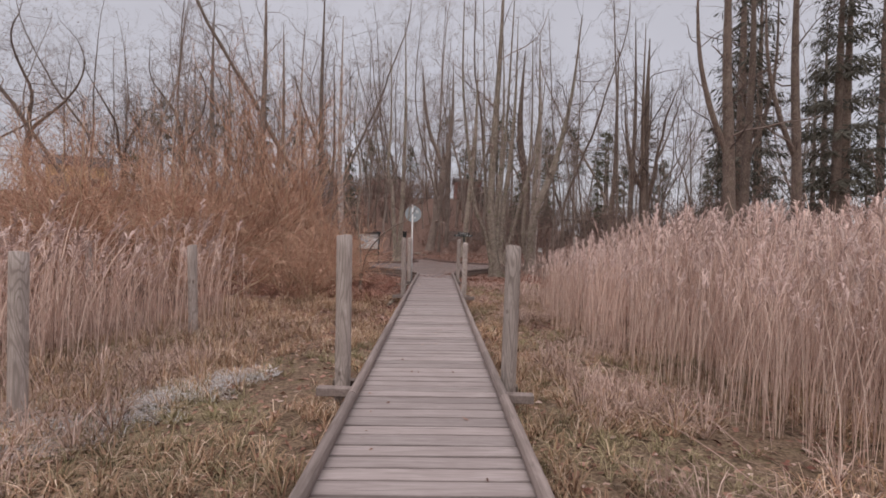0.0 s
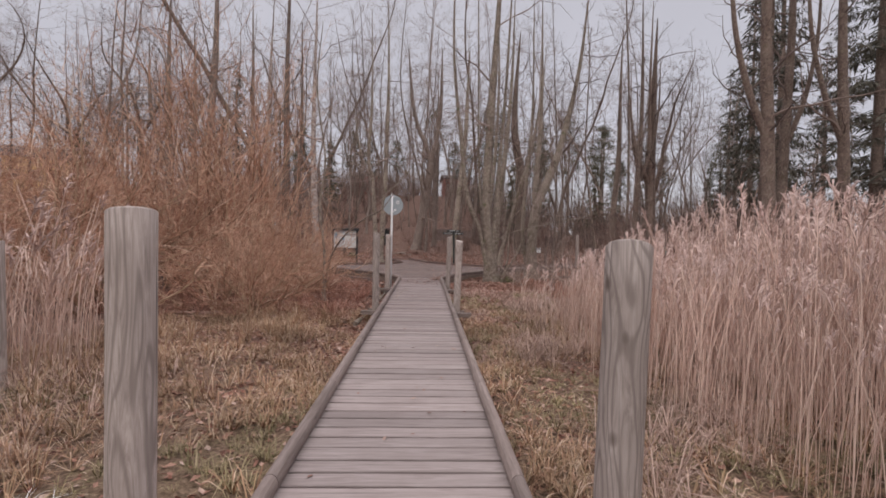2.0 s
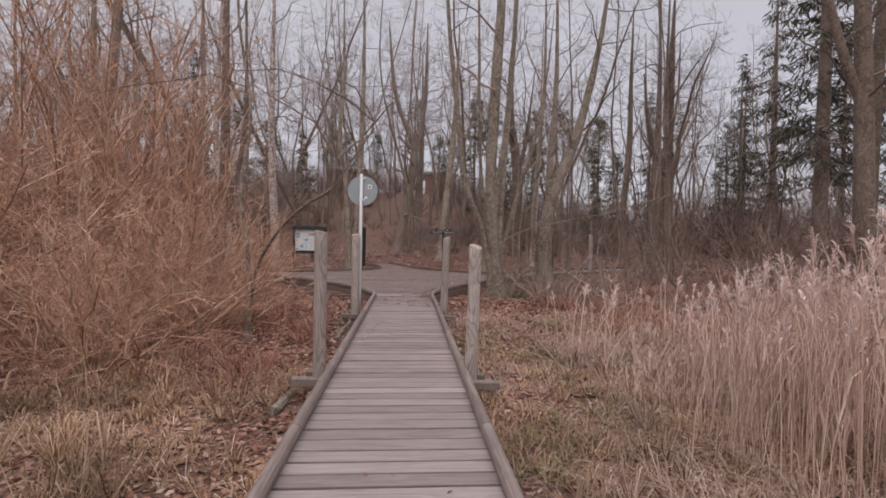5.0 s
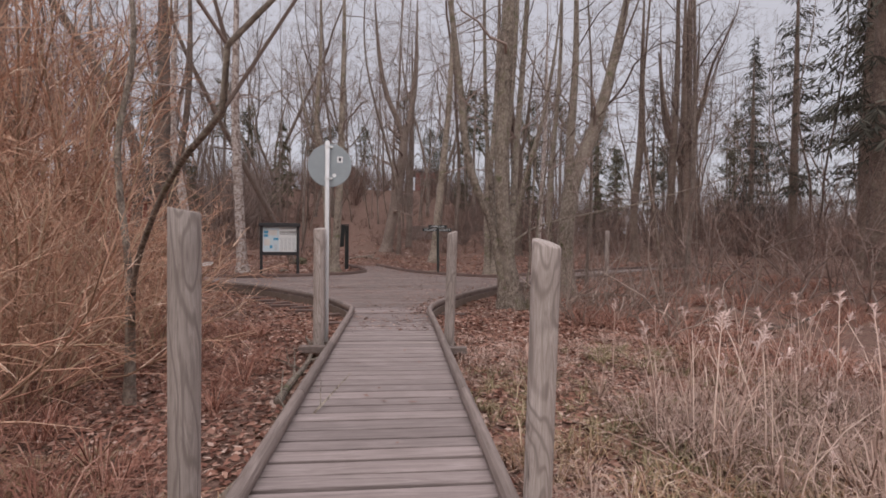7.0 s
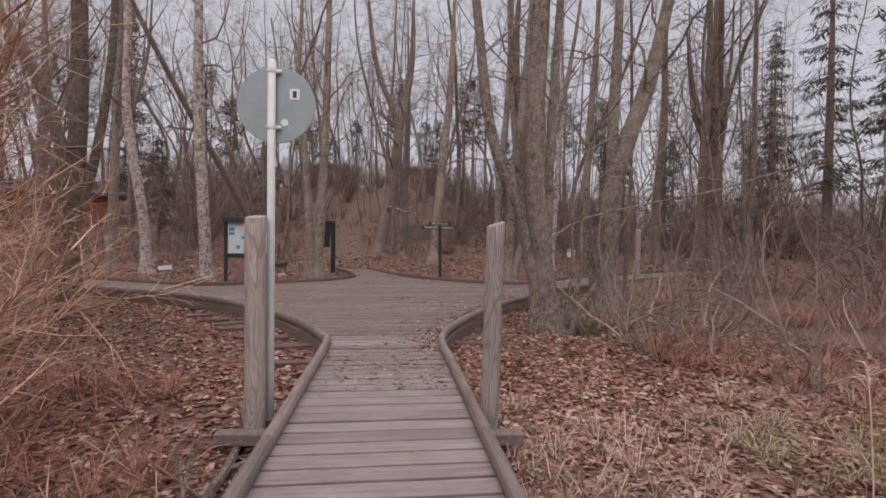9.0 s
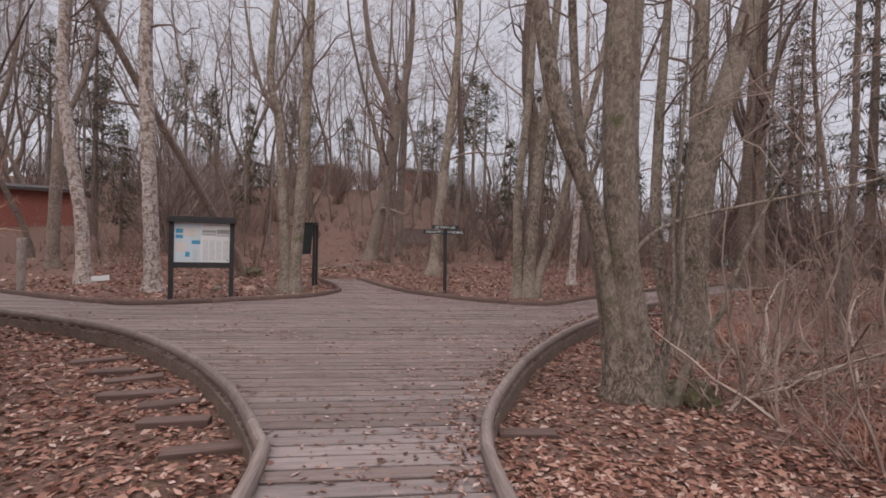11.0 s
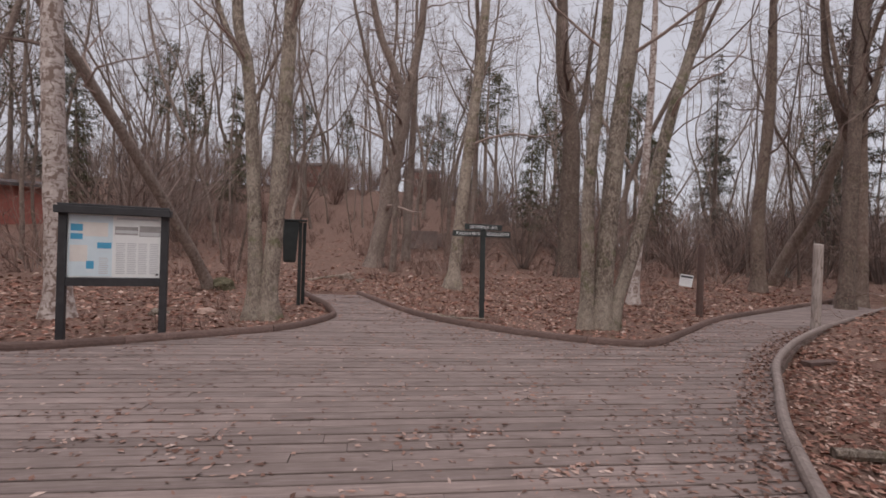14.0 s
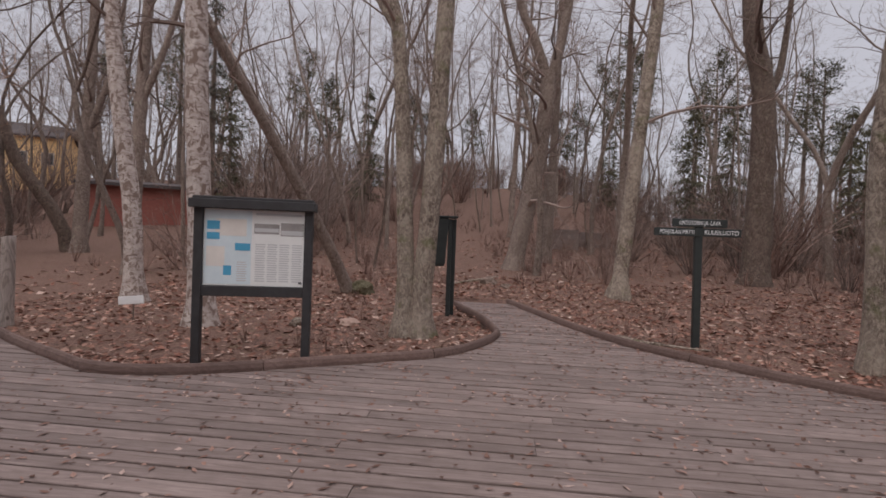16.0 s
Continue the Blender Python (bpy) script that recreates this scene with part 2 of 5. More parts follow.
M_FRAME = painted_material("dark_stain", (0.040, 0.038, 0.040), 0.6, 0.4)
M_STEEL = painted_material("sign_back", (0.30, 0.33, 0.345), 0.5, 0.3, 0.2)
M_WHITE = painted_material("white_plate", (0.74, 0.74, 0.74), 0.5, 0.3)
M_PAPER = painted_material("printed_panel", (0.82, 0.82, 0.80), 0.4, 0.2)
M_BLUE = painted_material("blue_print", (0.09, 0.36, 0.56), 0.4, 0.2)
M_CYAN = painted_material("pale_blue_print", (0.66, 0.75, 0.79), 0.4, 0.2)
M_PINKP = painted_material("pale_pink_print", (0.76, 0.71, 0.66), 0.4, 0.2)
M_INK = painted_material("grey_ink", (0.58, 0.58, 0.58), 0.5, 0.2)
M_PHOTO = painted_material("printed_photo", (0.30, 0.28, 0.27), 0.5, 0.9)
M_DARKINK = painted_material("black_ink", (0.04, 0.04, 0.045), 0.5, 0.2)
M_REDWALL = painted_material("red_painted_boards", (0.27, 0.095, 0.076), 0.85, 0.5)
# Yellow boards, their colour raised to hold the light of a lit window.
M_YELLOW = painted_material("yellow_boards_window_light", (0.72, 0.48, 0.24), 0.85, 0.4)
M_PALEWALL = painted_material("pale_boards", (0.45, 0.41, 0.38), 0.85, 0.4)
M_ROOF = painted_material("dark_roof", (0.075, 0.06, 0.06), 0.8, 0.5)
M_GLASSY = painted_material("dark_window", (0.05, 0.055, 0.06), 0.15, 0.1)
M_TEAL = painted_material("teal_sheet", (0.12, 0.23, 0.21), 0.6, 0.4)
M_SOIL = bark_material("dark_soil", (0.025, 0.018, 0.015), (0.06, 0.042, 0.035), (0.11, 0.08, 0.065))
M_MOSS = bark_material("mossy_wood", (0.035, 0.03, 0.018), (0.085, 0.072, 0.036), (0.15, 0.125, 0.075), 0.5)

# ---- mesh helpers ----


class Soup:
    """Collects tubes, strips and boxes into one mesh."""

    def __init__(self):
        self.v, self.f, self.n = [], [], 0

    def add(self, verts, faces):
        verts = np.asarray(verts, float)
        self.v.append(verts)
        self.f.extend(tuple(int(i) + self.n for i in f) for f in faces)
        self.n += len(verts)

    def tube(self, pts, radii, sides=6, cap=False):
        P = np.asarray(pts, float)
        n = len(P)
        T = np.gradient(P, axis=0)
        T /= np.linalg.norm(T, axis=1)[:, None] + 1e-9
        main = P[-1] - P[0]
        ref = np.array((0.0, 0.0, 1.0)) if abs(main[2]) < 0.8 * np.linalg.norm(main) else np.array((0.0, 1.0, 0.0))
        A = np.cross(T, ref)
        A /= np.linalg.norm(A, axis=1)[:, None] + 1e-9
        B = np.cross(T, A)
        a = np.arange(sides) * 2 * math.pi / sides
        R = np.asarray(radii, float)
        R = R[:, None] if R.ndim == 1 else R
        ring = P[:, None, :] + (A[:, None, :] * np.cos(a)[None, :, None] + B[:, None, :] * np.sin(a)[None, :, None]) * R[:, :, None]
        base, faces = self.n, self.f
        for i in range(n - 1):
            lo, hi = base + i * sides, base + (i + 1) * sides
            for j in range(sides):
                k = (j + 1) % sides
                faces.append((lo + j, hi + j, hi + k, lo + k))
        if cap:
            faces.append(tuple(base + j for j in range(sides)))
            faces.append(tuple(base + (n - 1) * sides + j for j in reversed(range(sides))))
        self.v.append(ring.reshape(-1, 3))
        self.n += n * sides

    def spike(self, a, b, r):
        """A thin tip: three sides that meet in a point."""
        a, b = np.asarray(a, float), np.asarray(b, float)
        d = b - a
        u = np.cross(d, (0.31, 0.87, 0.38))
        u *= r / (np.linalg.norm(u) + 1e-9)
        w = np.cross(d, u)
        w *= r / (np.linalg.norm(w) + 1e-9)
        i = self.n
        self.v.append(np.array((a + u, a - 0.5 * u + 0.87 * w, a - 0.5 * u - 0.87 * w, b)))
        self.f += [(i, i + 1, i + 3), (i + 1, i + 2, i + 3), (i + 2, i, i + 3)]
        self.n += 4

    def box(self, centre, size, m=None):
        x, y, z = (s / 2 for s in size)
        c = min(0.006, x * 0.4, y * 0.4, z * 0.4)
        bm = bmesh.new()
        bmesh.ops.create_cube(bm, size=1.0)
        for v in bm.verts:
            v.co = Vector((v.co.x * 2 * x, v.co.y * 2 * y, v.co.z * 2 * z))
        bmesh.ops.bevel(bm, geom=bm.edges[:], offset=c, segments=1, affect="EDGES")
        bm.verts.index_update()
        mm = (m or Matrix()) @ Matrix.Translation(centre)
        self.add([mm @ v.co for v in bm.verts], [[v.index for v in f.verts] for f in bm.faces])
        bm.free()

    def mesh(self, name, smooth=False):
        me = bpy.data.meshes.new(name)
        me.from_pydata(np.concatenate(self.v).tolist() if self.v else [], [], self.f)
        if smooth:
            me.polygons.foreach_set("use_smooth", [True] * len(me.polygons))
        return me


def part(name, soup, material, parent=None, label="", smooth=False):
    me = soup.mesh(name, smooth) if isinstance(soup, Soup) else soup
    if not me.materials:
        me.materials.append(material)
    ob = new(name, me)
    ob.parent = parent
    return tagged(ob, label)


def thing(name, m, label, category, group="", kind=""):
    ob = new(name)
    ob.matrix_world = m
    ob.empty_display_size = 0.2
    return tagged(ob, label, category, group, kind)


def spline(points, step=0.15):
    """Points along a smooth line through the given ones."""
    P = [Vector(p) for p in points]
    out = []
    for i in range(len(P) - 1):
        a, b = P[i], P[i + 1]
        p0 = P[i - 1] if i else a * 2 - b
        p3 = P[i + 2] if i + 2 < len(P) else b * 2 - a
        n = max(1, int((b - a).length / step))
        for j in range(n):
            t = j / n
            out.append(0.5 * (2 * a + (b - p0) * t + (2 * p0 - 5 * a + 4 * b - p3) * t * t + (3 * a - p0 - 3 * b + p3) * t ** 3))
    out.append(P[-1])
    return out


def smooth_step(a, b, x):
    t = min(1.0, max(0.0, (x - a) / (b - a)))
    return t * t * (3 - 2 * t)


# ---- the plan ----
LEFT_RAIL = [(-0.66, -4.0), (-0.66, 6.0), (-0.65, 12.0), (-0.63, 17.0), (-0.63, 18.75), (-0.73, 19.2), (-1.08, 19.98), (-1.46, 20.65),
             (-2.16, 21.65), (-3.13, 22.71), (-4.22, 23.59), (-5.4, 24.3), (-7.6, 25.5), (-12.0, 27.8), (-16.0, 30.0)]
RIGHT_RAIL = [(0.72, -4.0), (0.73, 6.0), (0.76, 12.0), (0.79, 17.0), (0.79, 18.6), (0.84, 19.07), (0.97, 19.57), (1.30, 20.33), (1.98, 21.58),
              (3.06, 23.12), (4.05, 24.29), (4.94, 25.3), (5.75, 26.05), (6.9, 27.0), (8.78, 28.33), (10.35, 29.3), (14.0, 31.6), (18.0, 34.0)]
BOARD_KERB = [(-16.5, 32.6), (-12.5, 30.2), (-8.5, 27.9), (-6.75, 26.88), (-5.76, 26.41), (-5.16, 26.12), (-4.65, 26.08), (-4.06, 26.25), (-3.05, 26.8),
              (-1.82, 27.54), (-1.3, 28.25), (-1.05, 29.0), (-1.06, 29.5), (-1.32, 30.7), (-1.86, 32.2), (-2.15, 33.1)]
MID_KERB = [(-0.75, 33.4), (-0.33, 32.1), (0.19, 30.5), (0.85, 28.98), (1.61, 28.02), (2.38, 27.27), (3.06, 26.82), (3.6, 26.62), (4.12, 26.68),
            (5.32, 27.7), (7.22, 29.35), (9.9, 31.0), (13.6, 33.2), (17.4, 35.6)]
OUTLINE = LEFT_RAIL + BOARD_KERB + MID_KERB + RIGHT_RAIL[::-1]


def inside(x, y, poly=OUTLINE):
    hit = False
    for i in range(len(poly)):
        (x1, y1), (x2, y2) = poly[i - 1], poly[i]
        if (y1 > y) != (y2 > y) and x < x1 + (y - y1) / (y2 - y1) * (x2 - x1):
            hit = not hit
    return hit


def spans(y, poly=OUTLINE):
    xs = []
    for i in range(len(poly)):
        (x1, y1), (x2, y2) = poly[i - 1], poly[i]
        if (y1 > y) != (y2 > y):
            xs.append(x1 + (y - y1) / (y2 - y1) * (x2 - x1))
    xs.sort()
    return list(zip(xs[::2], xs[1::2]))


def near_line(x, y, line):
    best = 1e9
    for (x1, y1), (x2, y2) in zip(line, line[1:]):
        dx, dy = x2 - x1, y2 - y1
        t = max(0.0, min(1.0, ((x - x1) * dx + (y - y1) * dy) / (dx * dx + dy * dy)))
        best = min(best, math.hypot(x - x1 - t * dx, y - y1 - t * dy))
    return best


def ground_height(x, y):
    low = -0.30 + 0.10 * smooth_step(9, 17, y) + 0.17 * smooth_step(24, 29, y)
    low += 0.30 * smooth_step(31, 38, y)
    hill = 9.0 * smooth_step(34, 96, y) * (1.0 - 0.75 * smooth_step(4, 26, x))
    side = 0.35 * smooth_step(6, 18, x) * smooth_step(12, 22, y) * (1 - smooth_step(26, 34, y))
    lumps = 0.05 * noise.noise((x * 0.9, y * 0.9, 0)) + 0.03 * noise.noise((x * 2.7, y * 2.7, 3))
    far = smooth_step(2, 6, math.hypot(x, y - 10) * 0.1) * 0.25 * noise.noise((x * 0.08, y * 0.08, 7))
    z = low + hill + side + lumps + far
    if -17 < x < 19 and -5 < y < 36 and inside(x, y):
        z = min(z, -0.16 + (0.0 if y < 26 else 0.03))
    return z


def line_of(a, b, n):
    return [a + (b - a) * i / n for i in range(n + 1)]


def build_ground():
    xs = [-1500, -400, -150, -90] + line_of(-60, -22, 20) + line_of(-21.5, 21.5, 150) + line_of(22, 60, 20) + [90, 150, 400, 1500]
    ys = [-1500, -400, -120, -50, -30, -20, -12, -8] + line_of(-5, 38, 150) + line_of(38.6, 90, 42) + [110, 150, 400, 1500]
    verts = [(x, y, ground_height(x, y)) for y in ys for x in xs]
    w = len(xs)
    faces = [(j * w + i, j * w + i + 1, (j + 1) * w + i + 1, (j + 1) * w + i) for j in range(len(ys) - 1) for i in range(w - 1)]
    me = bpy.data.meshes.new("ground")
    me.from_pydata(verts, [], faces)
    me.polygons.foreach_set("use_smooth", [True] * len(faces))
    me.materials.append(M_GROUND)
    return tagged(new("ground", me), "brown forest floor with litter and withered turf", "ground", kind="structure")


build_ground()

# ---- trees ----


def unit(v):
    return v / (np.linalg.norm(v) + 1e-9)


def branch(rng, soup, start, way, length, r0, level, sides, kids, lift=0.12, wander=0.18, taper=0.25, depth=3, least=0.0035):
    """A limb that wanders, with its own twigs; all go into one soup."""
    p, d = np.array(start, float), unit(np.array(way, float))
    if level >= 3:
        soup.spike(p, p + d * length, r0)
        return
    segs = (7, 5, 2)[level]
    step = length / segs
    pts, rad, dirs = [p.copy()], [r0], [d.copy()]
    for i in range(segs):
        d = unit(d + rng.normal(0, wander, 3) + np.array((0, 0, lift)))
        p = p + d * step
        pts.append(p.copy())
        dirs.append(d.copy())
        rad.append(r0 * (1 - (1 - taper) * (i + 1) / segs))
    soup.tube(pts, rad, sides[min(level, len(sides) - 1)])
    if level + 1 >= depth:
        return
    n = kids[min(level, len(kids) - 1)]
    for k in range(n):
        t = 0.18 + 0.82 * (k + rng.random()) / n
        f = t * segs
        i = min(segs - 1, int(f))
        q = pts[i] + (pts[i + 1] - pts[i]) * (f - i)
        side = unit(np.cross(dirs[i], rng.normal(0, 1, 3)))
        w = unit(dirs[i] * (0.55 + 0.4 * rng.random()) + side * 0.8)
        branch(rng, soup, q, w, length * (0.30 + 0.32 * rng.random()) * (1.1 - 0.5 * t), max(least, rad[i] * 0.5), level + 1, sides, kids, lift, wander, taper, depth, least)


def bare_tree(seed, height, r0, crown_from=0.35, limbs=34, kids=(0, 7, 5), crook=0.08, forks=0, fork_at=0.35, reach=0.24, rise=0.55, least=0.0052, bark=M_BARK_FAR, twig=M_TWIG, name="bare_tree", label=""):
    """A leafless tree at the origin: a trunk that may split into rising limbs, and a crown of fine branches."""
    rng = np.random.RandomState(seed)
    top = thing(name, Matrix(), label or "tall leafless tree with grey-brown bark in the wood", "tree", "wood trees")
    trunk, crown, stems = Soup(), Soup(), []

    def stem(p, d, length, ra, rb, n, keep):
        pts, rad = [p.copy()], [ra]
        bend = rng.normal(0, crook * 0.5, 3)
        for i in range(n):
            if i % 3 == 0:
                bend = rng.normal(0, crook * 0.8, 3)
            d = unit(d + bend + rng.normal(0, crook * 0.5, 3) + np.array((0, 0, keep)))
            p = p + d * length / n
            pts.append(p.copy())
            rad.append(ra + (rb - ra) * ((i + 1) / n) ** 0.85)
        return pts, rad

    d0 = unit(np.array((rng.normal(0, 0.05), rng.normal(0, 0.05), 1.0)))
    if forks:
        low, lr = stem(np.array((0, 0, -0.3)), d0, height * fork_at + 0.3, r0 * 1.25, r0 * 0.85, 8, 0.06)
        lr[0] = r0 * 1.7
        trunk.tube(low, lr, 9)
        turn = rng.random() * 6.3
        for k in range(forks):
            a = turn + k * 2 * math.pi / forks + rng.normal(0, 0.4)
            out = 0.16 + 0.32 * rng.random()
            i = len(low) - 1 - (k > 1) * rng.randint(1, 3)
            stems.append((*stem(low[i], unit(np.array((math.cos(a) * out, math.sin(a) * out, 1.0))), height * (1 - fork_at) * (0.75 + 0.35 * rng.random()), lr[i] * (0.62 + 0.2 * rng.random()), 0.012, 14, 0.07), 0.12))
    else:
        pts, rad = stem(np.array((0, 0, -0.3)), d0, height + 0.3, r0 * 1.15, 0.012, 20, 0.05)
        rad[0] = r0 * 1.6
        stems.append((pts, rad, crown_from))
    for pts, rad, first in stems:
        trunk.tube(pts, rad, 8)
        n = len(pts) - 1
        m = max(3, limbs // len(stems))
        for k in range(m):
            t = first + (0.99 - first) * (k + rng.random()) / m
            f = t * n
            i = min(n - 1, int(f))
            q = pts[i] + (pts[i + 1] - pts[i]) * (f - i)
            a = rng.random() * 2 * math.pi
            up = rise * (0.4 + 1.3 * rng.random())
            L = height * reach * (1.1 - 0.75 * t) * (0.5 + 0.8 * rng.random())
            branch(rng, crown, q, (math.cos(a), math.sin(a), up), L, max(least * 1.4, rad[i] * 0.28), 1, (6, 4, 3), kids, lift=0.09, wander=0.26 + crook, depth=4, least=least)
    part("trunk", trunk, bark, top, smooth=True)
    part("crown", crown, twig, top)
    return top


def limb_tree(seed, x, y, stems, bark, twig, label, name="old_tree", sides=12, twigs=9, kids=(0, 5, 3), flare=1.5):
    """A tree whose stems follow given lines: each stem is a list of (dx, dy, z, radius)."""
    rng = np.random.RandomState(seed)
    z0 = ground_height(x, y)
    top = thing(name, Matrix.Translation((x, y, z0)), label, "tree", "old trees")
    trunk, crown = Soup(), Soup()
    for stem in stems:
        pts = spline([(a, b, c - z0 if c > -1 else c) for a, b, c, r in stem], 0.22)
        zs = [s[2] - z0 if s[2] > -1 else s[2] for s in stem]
        rr = []
        for p in pts:
            r = np.interp(p.z, zs, [s[3] for s in stem])
            rr.append([r * (1 + 0.07 * noise.noise((p.z * 1.7, j * 0.9, seed)) + 0.05 * noise.noise((p.z * 5, j * 2.1, seed + 4)))
                       * (1 + (flare - 1) * max(0.0, 1 - max(0, p.z) / 0.7) ** 2 * (0.7 + 0.6 * abs(math.sin(j * 1.37 + seed)))) for j in range(sides)])
        P = np.array([tuple(p) for p in pts])
        trunk.tube(P, np.array(rr), sides)
        zmin = max(2.2, 0.3 * pts[-1].z)
        for k in range(twigs):
            zt = zmin + (pts[-1].z - zmin) * (k + rng.random()) / twigs
            i = min(len(pts) - 2, max(1, int(np.argmin(abs(P[:, 2] - zt)))))
            a = rng.random() * 2 * math.pi
            r = float(np.mean(rr[i]))
            branch(rng, crown, P[i], (math.cos(a), math.sin(a), 0.3 + 0.9 * rng.random()), (1.2 + 2.6 * rng.random()), max(0.01, r * 0.27), 1, (6, 5, 3, 3), kids, lift=0.07, wander=0.34, depth=4)
    part("trunk", trunk, bark, top, smooth=True)
    part("crown", crown, twig, top)
    return top


def spruce(seed, height, spread, label, needles=M_NEEDLE, density=1.0, bare=0.08):
    rng = np.random.RandomState(seed)
    top = thing("spruce_tree", Matrix(), label, "tree", "conifers")
    trunk, crown = Soup(), Soup()
    trunk.tube([(0, 0, -0.3), (0, 0, height * 0.5), (0.05, 0, height)], [height * 0.014, height * 0.009, 0.01], 8)
    rows, quads = int(height * 2.6 * density), []
    for i in range(rows):
        t = (i + rng.random()) / rows
        if t < bare:
            continue
        z = t * height
        for k in range(7):
            a = rng.random() * 2 * math.pi
            z = t * height + rng.normal(0, 0.22)
            L = spread * (1.05 - t) ** 0.8 * (0.55 + 0.6 * rng.random()) * min(1.0, 0.5 + (t - bare) * 6)
            n = max(3, int(L * 4.5))
            w = np.array((math.cos(a), math.sin(a), 0.0))
            sd = np.array((-w[1], w[0], 0.0))
            pts = [np.array((0, 0, z)) + w * L * s / n + np.array((0, 0, -0.30 * L * (s / n) ** 1.3 + 0.16 * L * (s / n) ** 3)) for s in range(n + 1)]
            crown.tube([pts[0], pts[n // 2], pts[n]], [0.02, 0.012, 0.004], 3)
            for s in range(2 if n > 5 else 1, n + 1):
                if rng.random() < 0.2:
                    continue
                for sgn in (-1, -1, 1, 1):
                    q = pts[s] + w * rng.normal(0, 0.06)
                    e = q + sd * sgn * (0.12 + 0.32 * rng.random()) + w * rng.normal(0.1, 0.14) + np.array((0, 0, -0.10 - 0.34 * rng.random()))
                    g = unit(np.cross(e - q, rng.normal(0, 1, 3))) * 0.034
                    mid = (q + e) / 2
                    quads.append((q, mid + g, e, mid - g))
    Q = np.array(quads).reshape(-1, 3)
    crown.add(Q, [(i, i + 1, i + 2, i + 3) for i in range(0, len(Q), 4)])
    part("trunk", trunk, M_BARK_DARK, top, smooth=True)
    part("crown", crown, needles, top)
    return top


def pine(seed, height, label):
    rng = np.random.RandomState(seed)
    top = thing("pine_tree", Matrix(), label, "tree", "conifers")
    trunk, crown = Soup(), Soup()
    trunk.tube([(0, 0, -0.3), (0.1, 0, height * 0.5), (0, 0.1, height)], [height * 0.013, height * 0.01, 0.03], 8)
    for i in range(26):
        t = 0.5 + 0.5 * (i + rng.random()) / 26
        a = rng.random() * 2 * math.pi
        L = height * 0.17 * (1.25 - t) ** 0.6 * (0.6 + 0.6 * rng.random()) * (1.2 if t < 0.85 else 0.8)
        start = np.array((0, 0, t * height))
        end = start + np.array((math.cos(a) * L, math.sin(a) * L, 0.25 * L))
        crown.tube([start, (start + end) / 2 + np.array((0, 0, 0.1)), end], [0.05, 0.03, 0.015], 3)
        for k in range(40):
            c = start + (end - start) * (0.35 + 0.7 * rng.random()) + rng.normal(0, 0.26, 3)
            for b in range(3):
                e = c + unit(rng.normal(0, 1, 3) + np.array((0, 0, 0.4))) * 0.22
                g = unit(np.cross(e - c, rng.normal(0, 1, 3))) * 0.03
                crown.add([c - g * 0.3, (c + e) / 2 + g, e, (c + e) / 2 - g], [(0, 1, 2, 3)])
    part("trunk", trunk, M_BARK_FAR, top, smooth=True)
    part("crown", crown, M_PINE, top)
    return top


def shrub(seed, height, spread, stems, twigs, material, label, group, name="shrub", arch=0.25, seg=3, thick=1.0):
    """Many shoots from one stool, arching outwards."""
    rng = np.random.RandomState(seed)
    top = thing(name, Matrix(), label, "shrub", group)
    shoots, fine = Soup(), Soup()
    n = seg
    for s in range(stems):
        a = rng.random() * 2 * math.pi
        out = rng.random() ** 0.7
        L = height * (0.55 + 0.6 * rng.random())
        d = unit(np.array((math.cos(a) * out * spread, math.sin(a) * out * spread, 1.0)))
        p = np.array((math.cos(a) * 0.35 * rng.random(), math.sin(a) * 0.35 * rng.random(), -0.15))
        pts, dirs = [p.copy()], [d.copy()]
        for i in range(n):
            d = unit(d + rng.normal(0, 0.12 + 0.35 * arch, 3) + np.array((math.cos(a), math.sin(a), -0.3)) * arch * 0.35 * out)
            p = p + d * L / n
            pts.append(p.copy())
            dirs.append(d.copy())
        r = (0.008 + 0.012 * rng.random()) * thick
        shoots.tube(pts, [r * (1.1 - 0.85 * i / n) for i in range(n + 1)], 3)
        for k in range(twigs):
            f = n * (0.2 + 0.8 * rng.random())
            i = min(n - 1, int(f))
            q = pts[i] + (pts[i + 1] - pts[i]) * (f - i)
            w = unit(dirs[i] + rng.normal(0, 0.55, 3))
            l = L * (0.12 + 0.25 * rng.random())
            e = q + w * l
            fine.spike(q, e, 0.006 * thick)
    tagged(part("stem_clump", shoots, material, top), kind="stuff")
    tagged(part("branchwork", fine, material, top), kind="stuff")
    return top


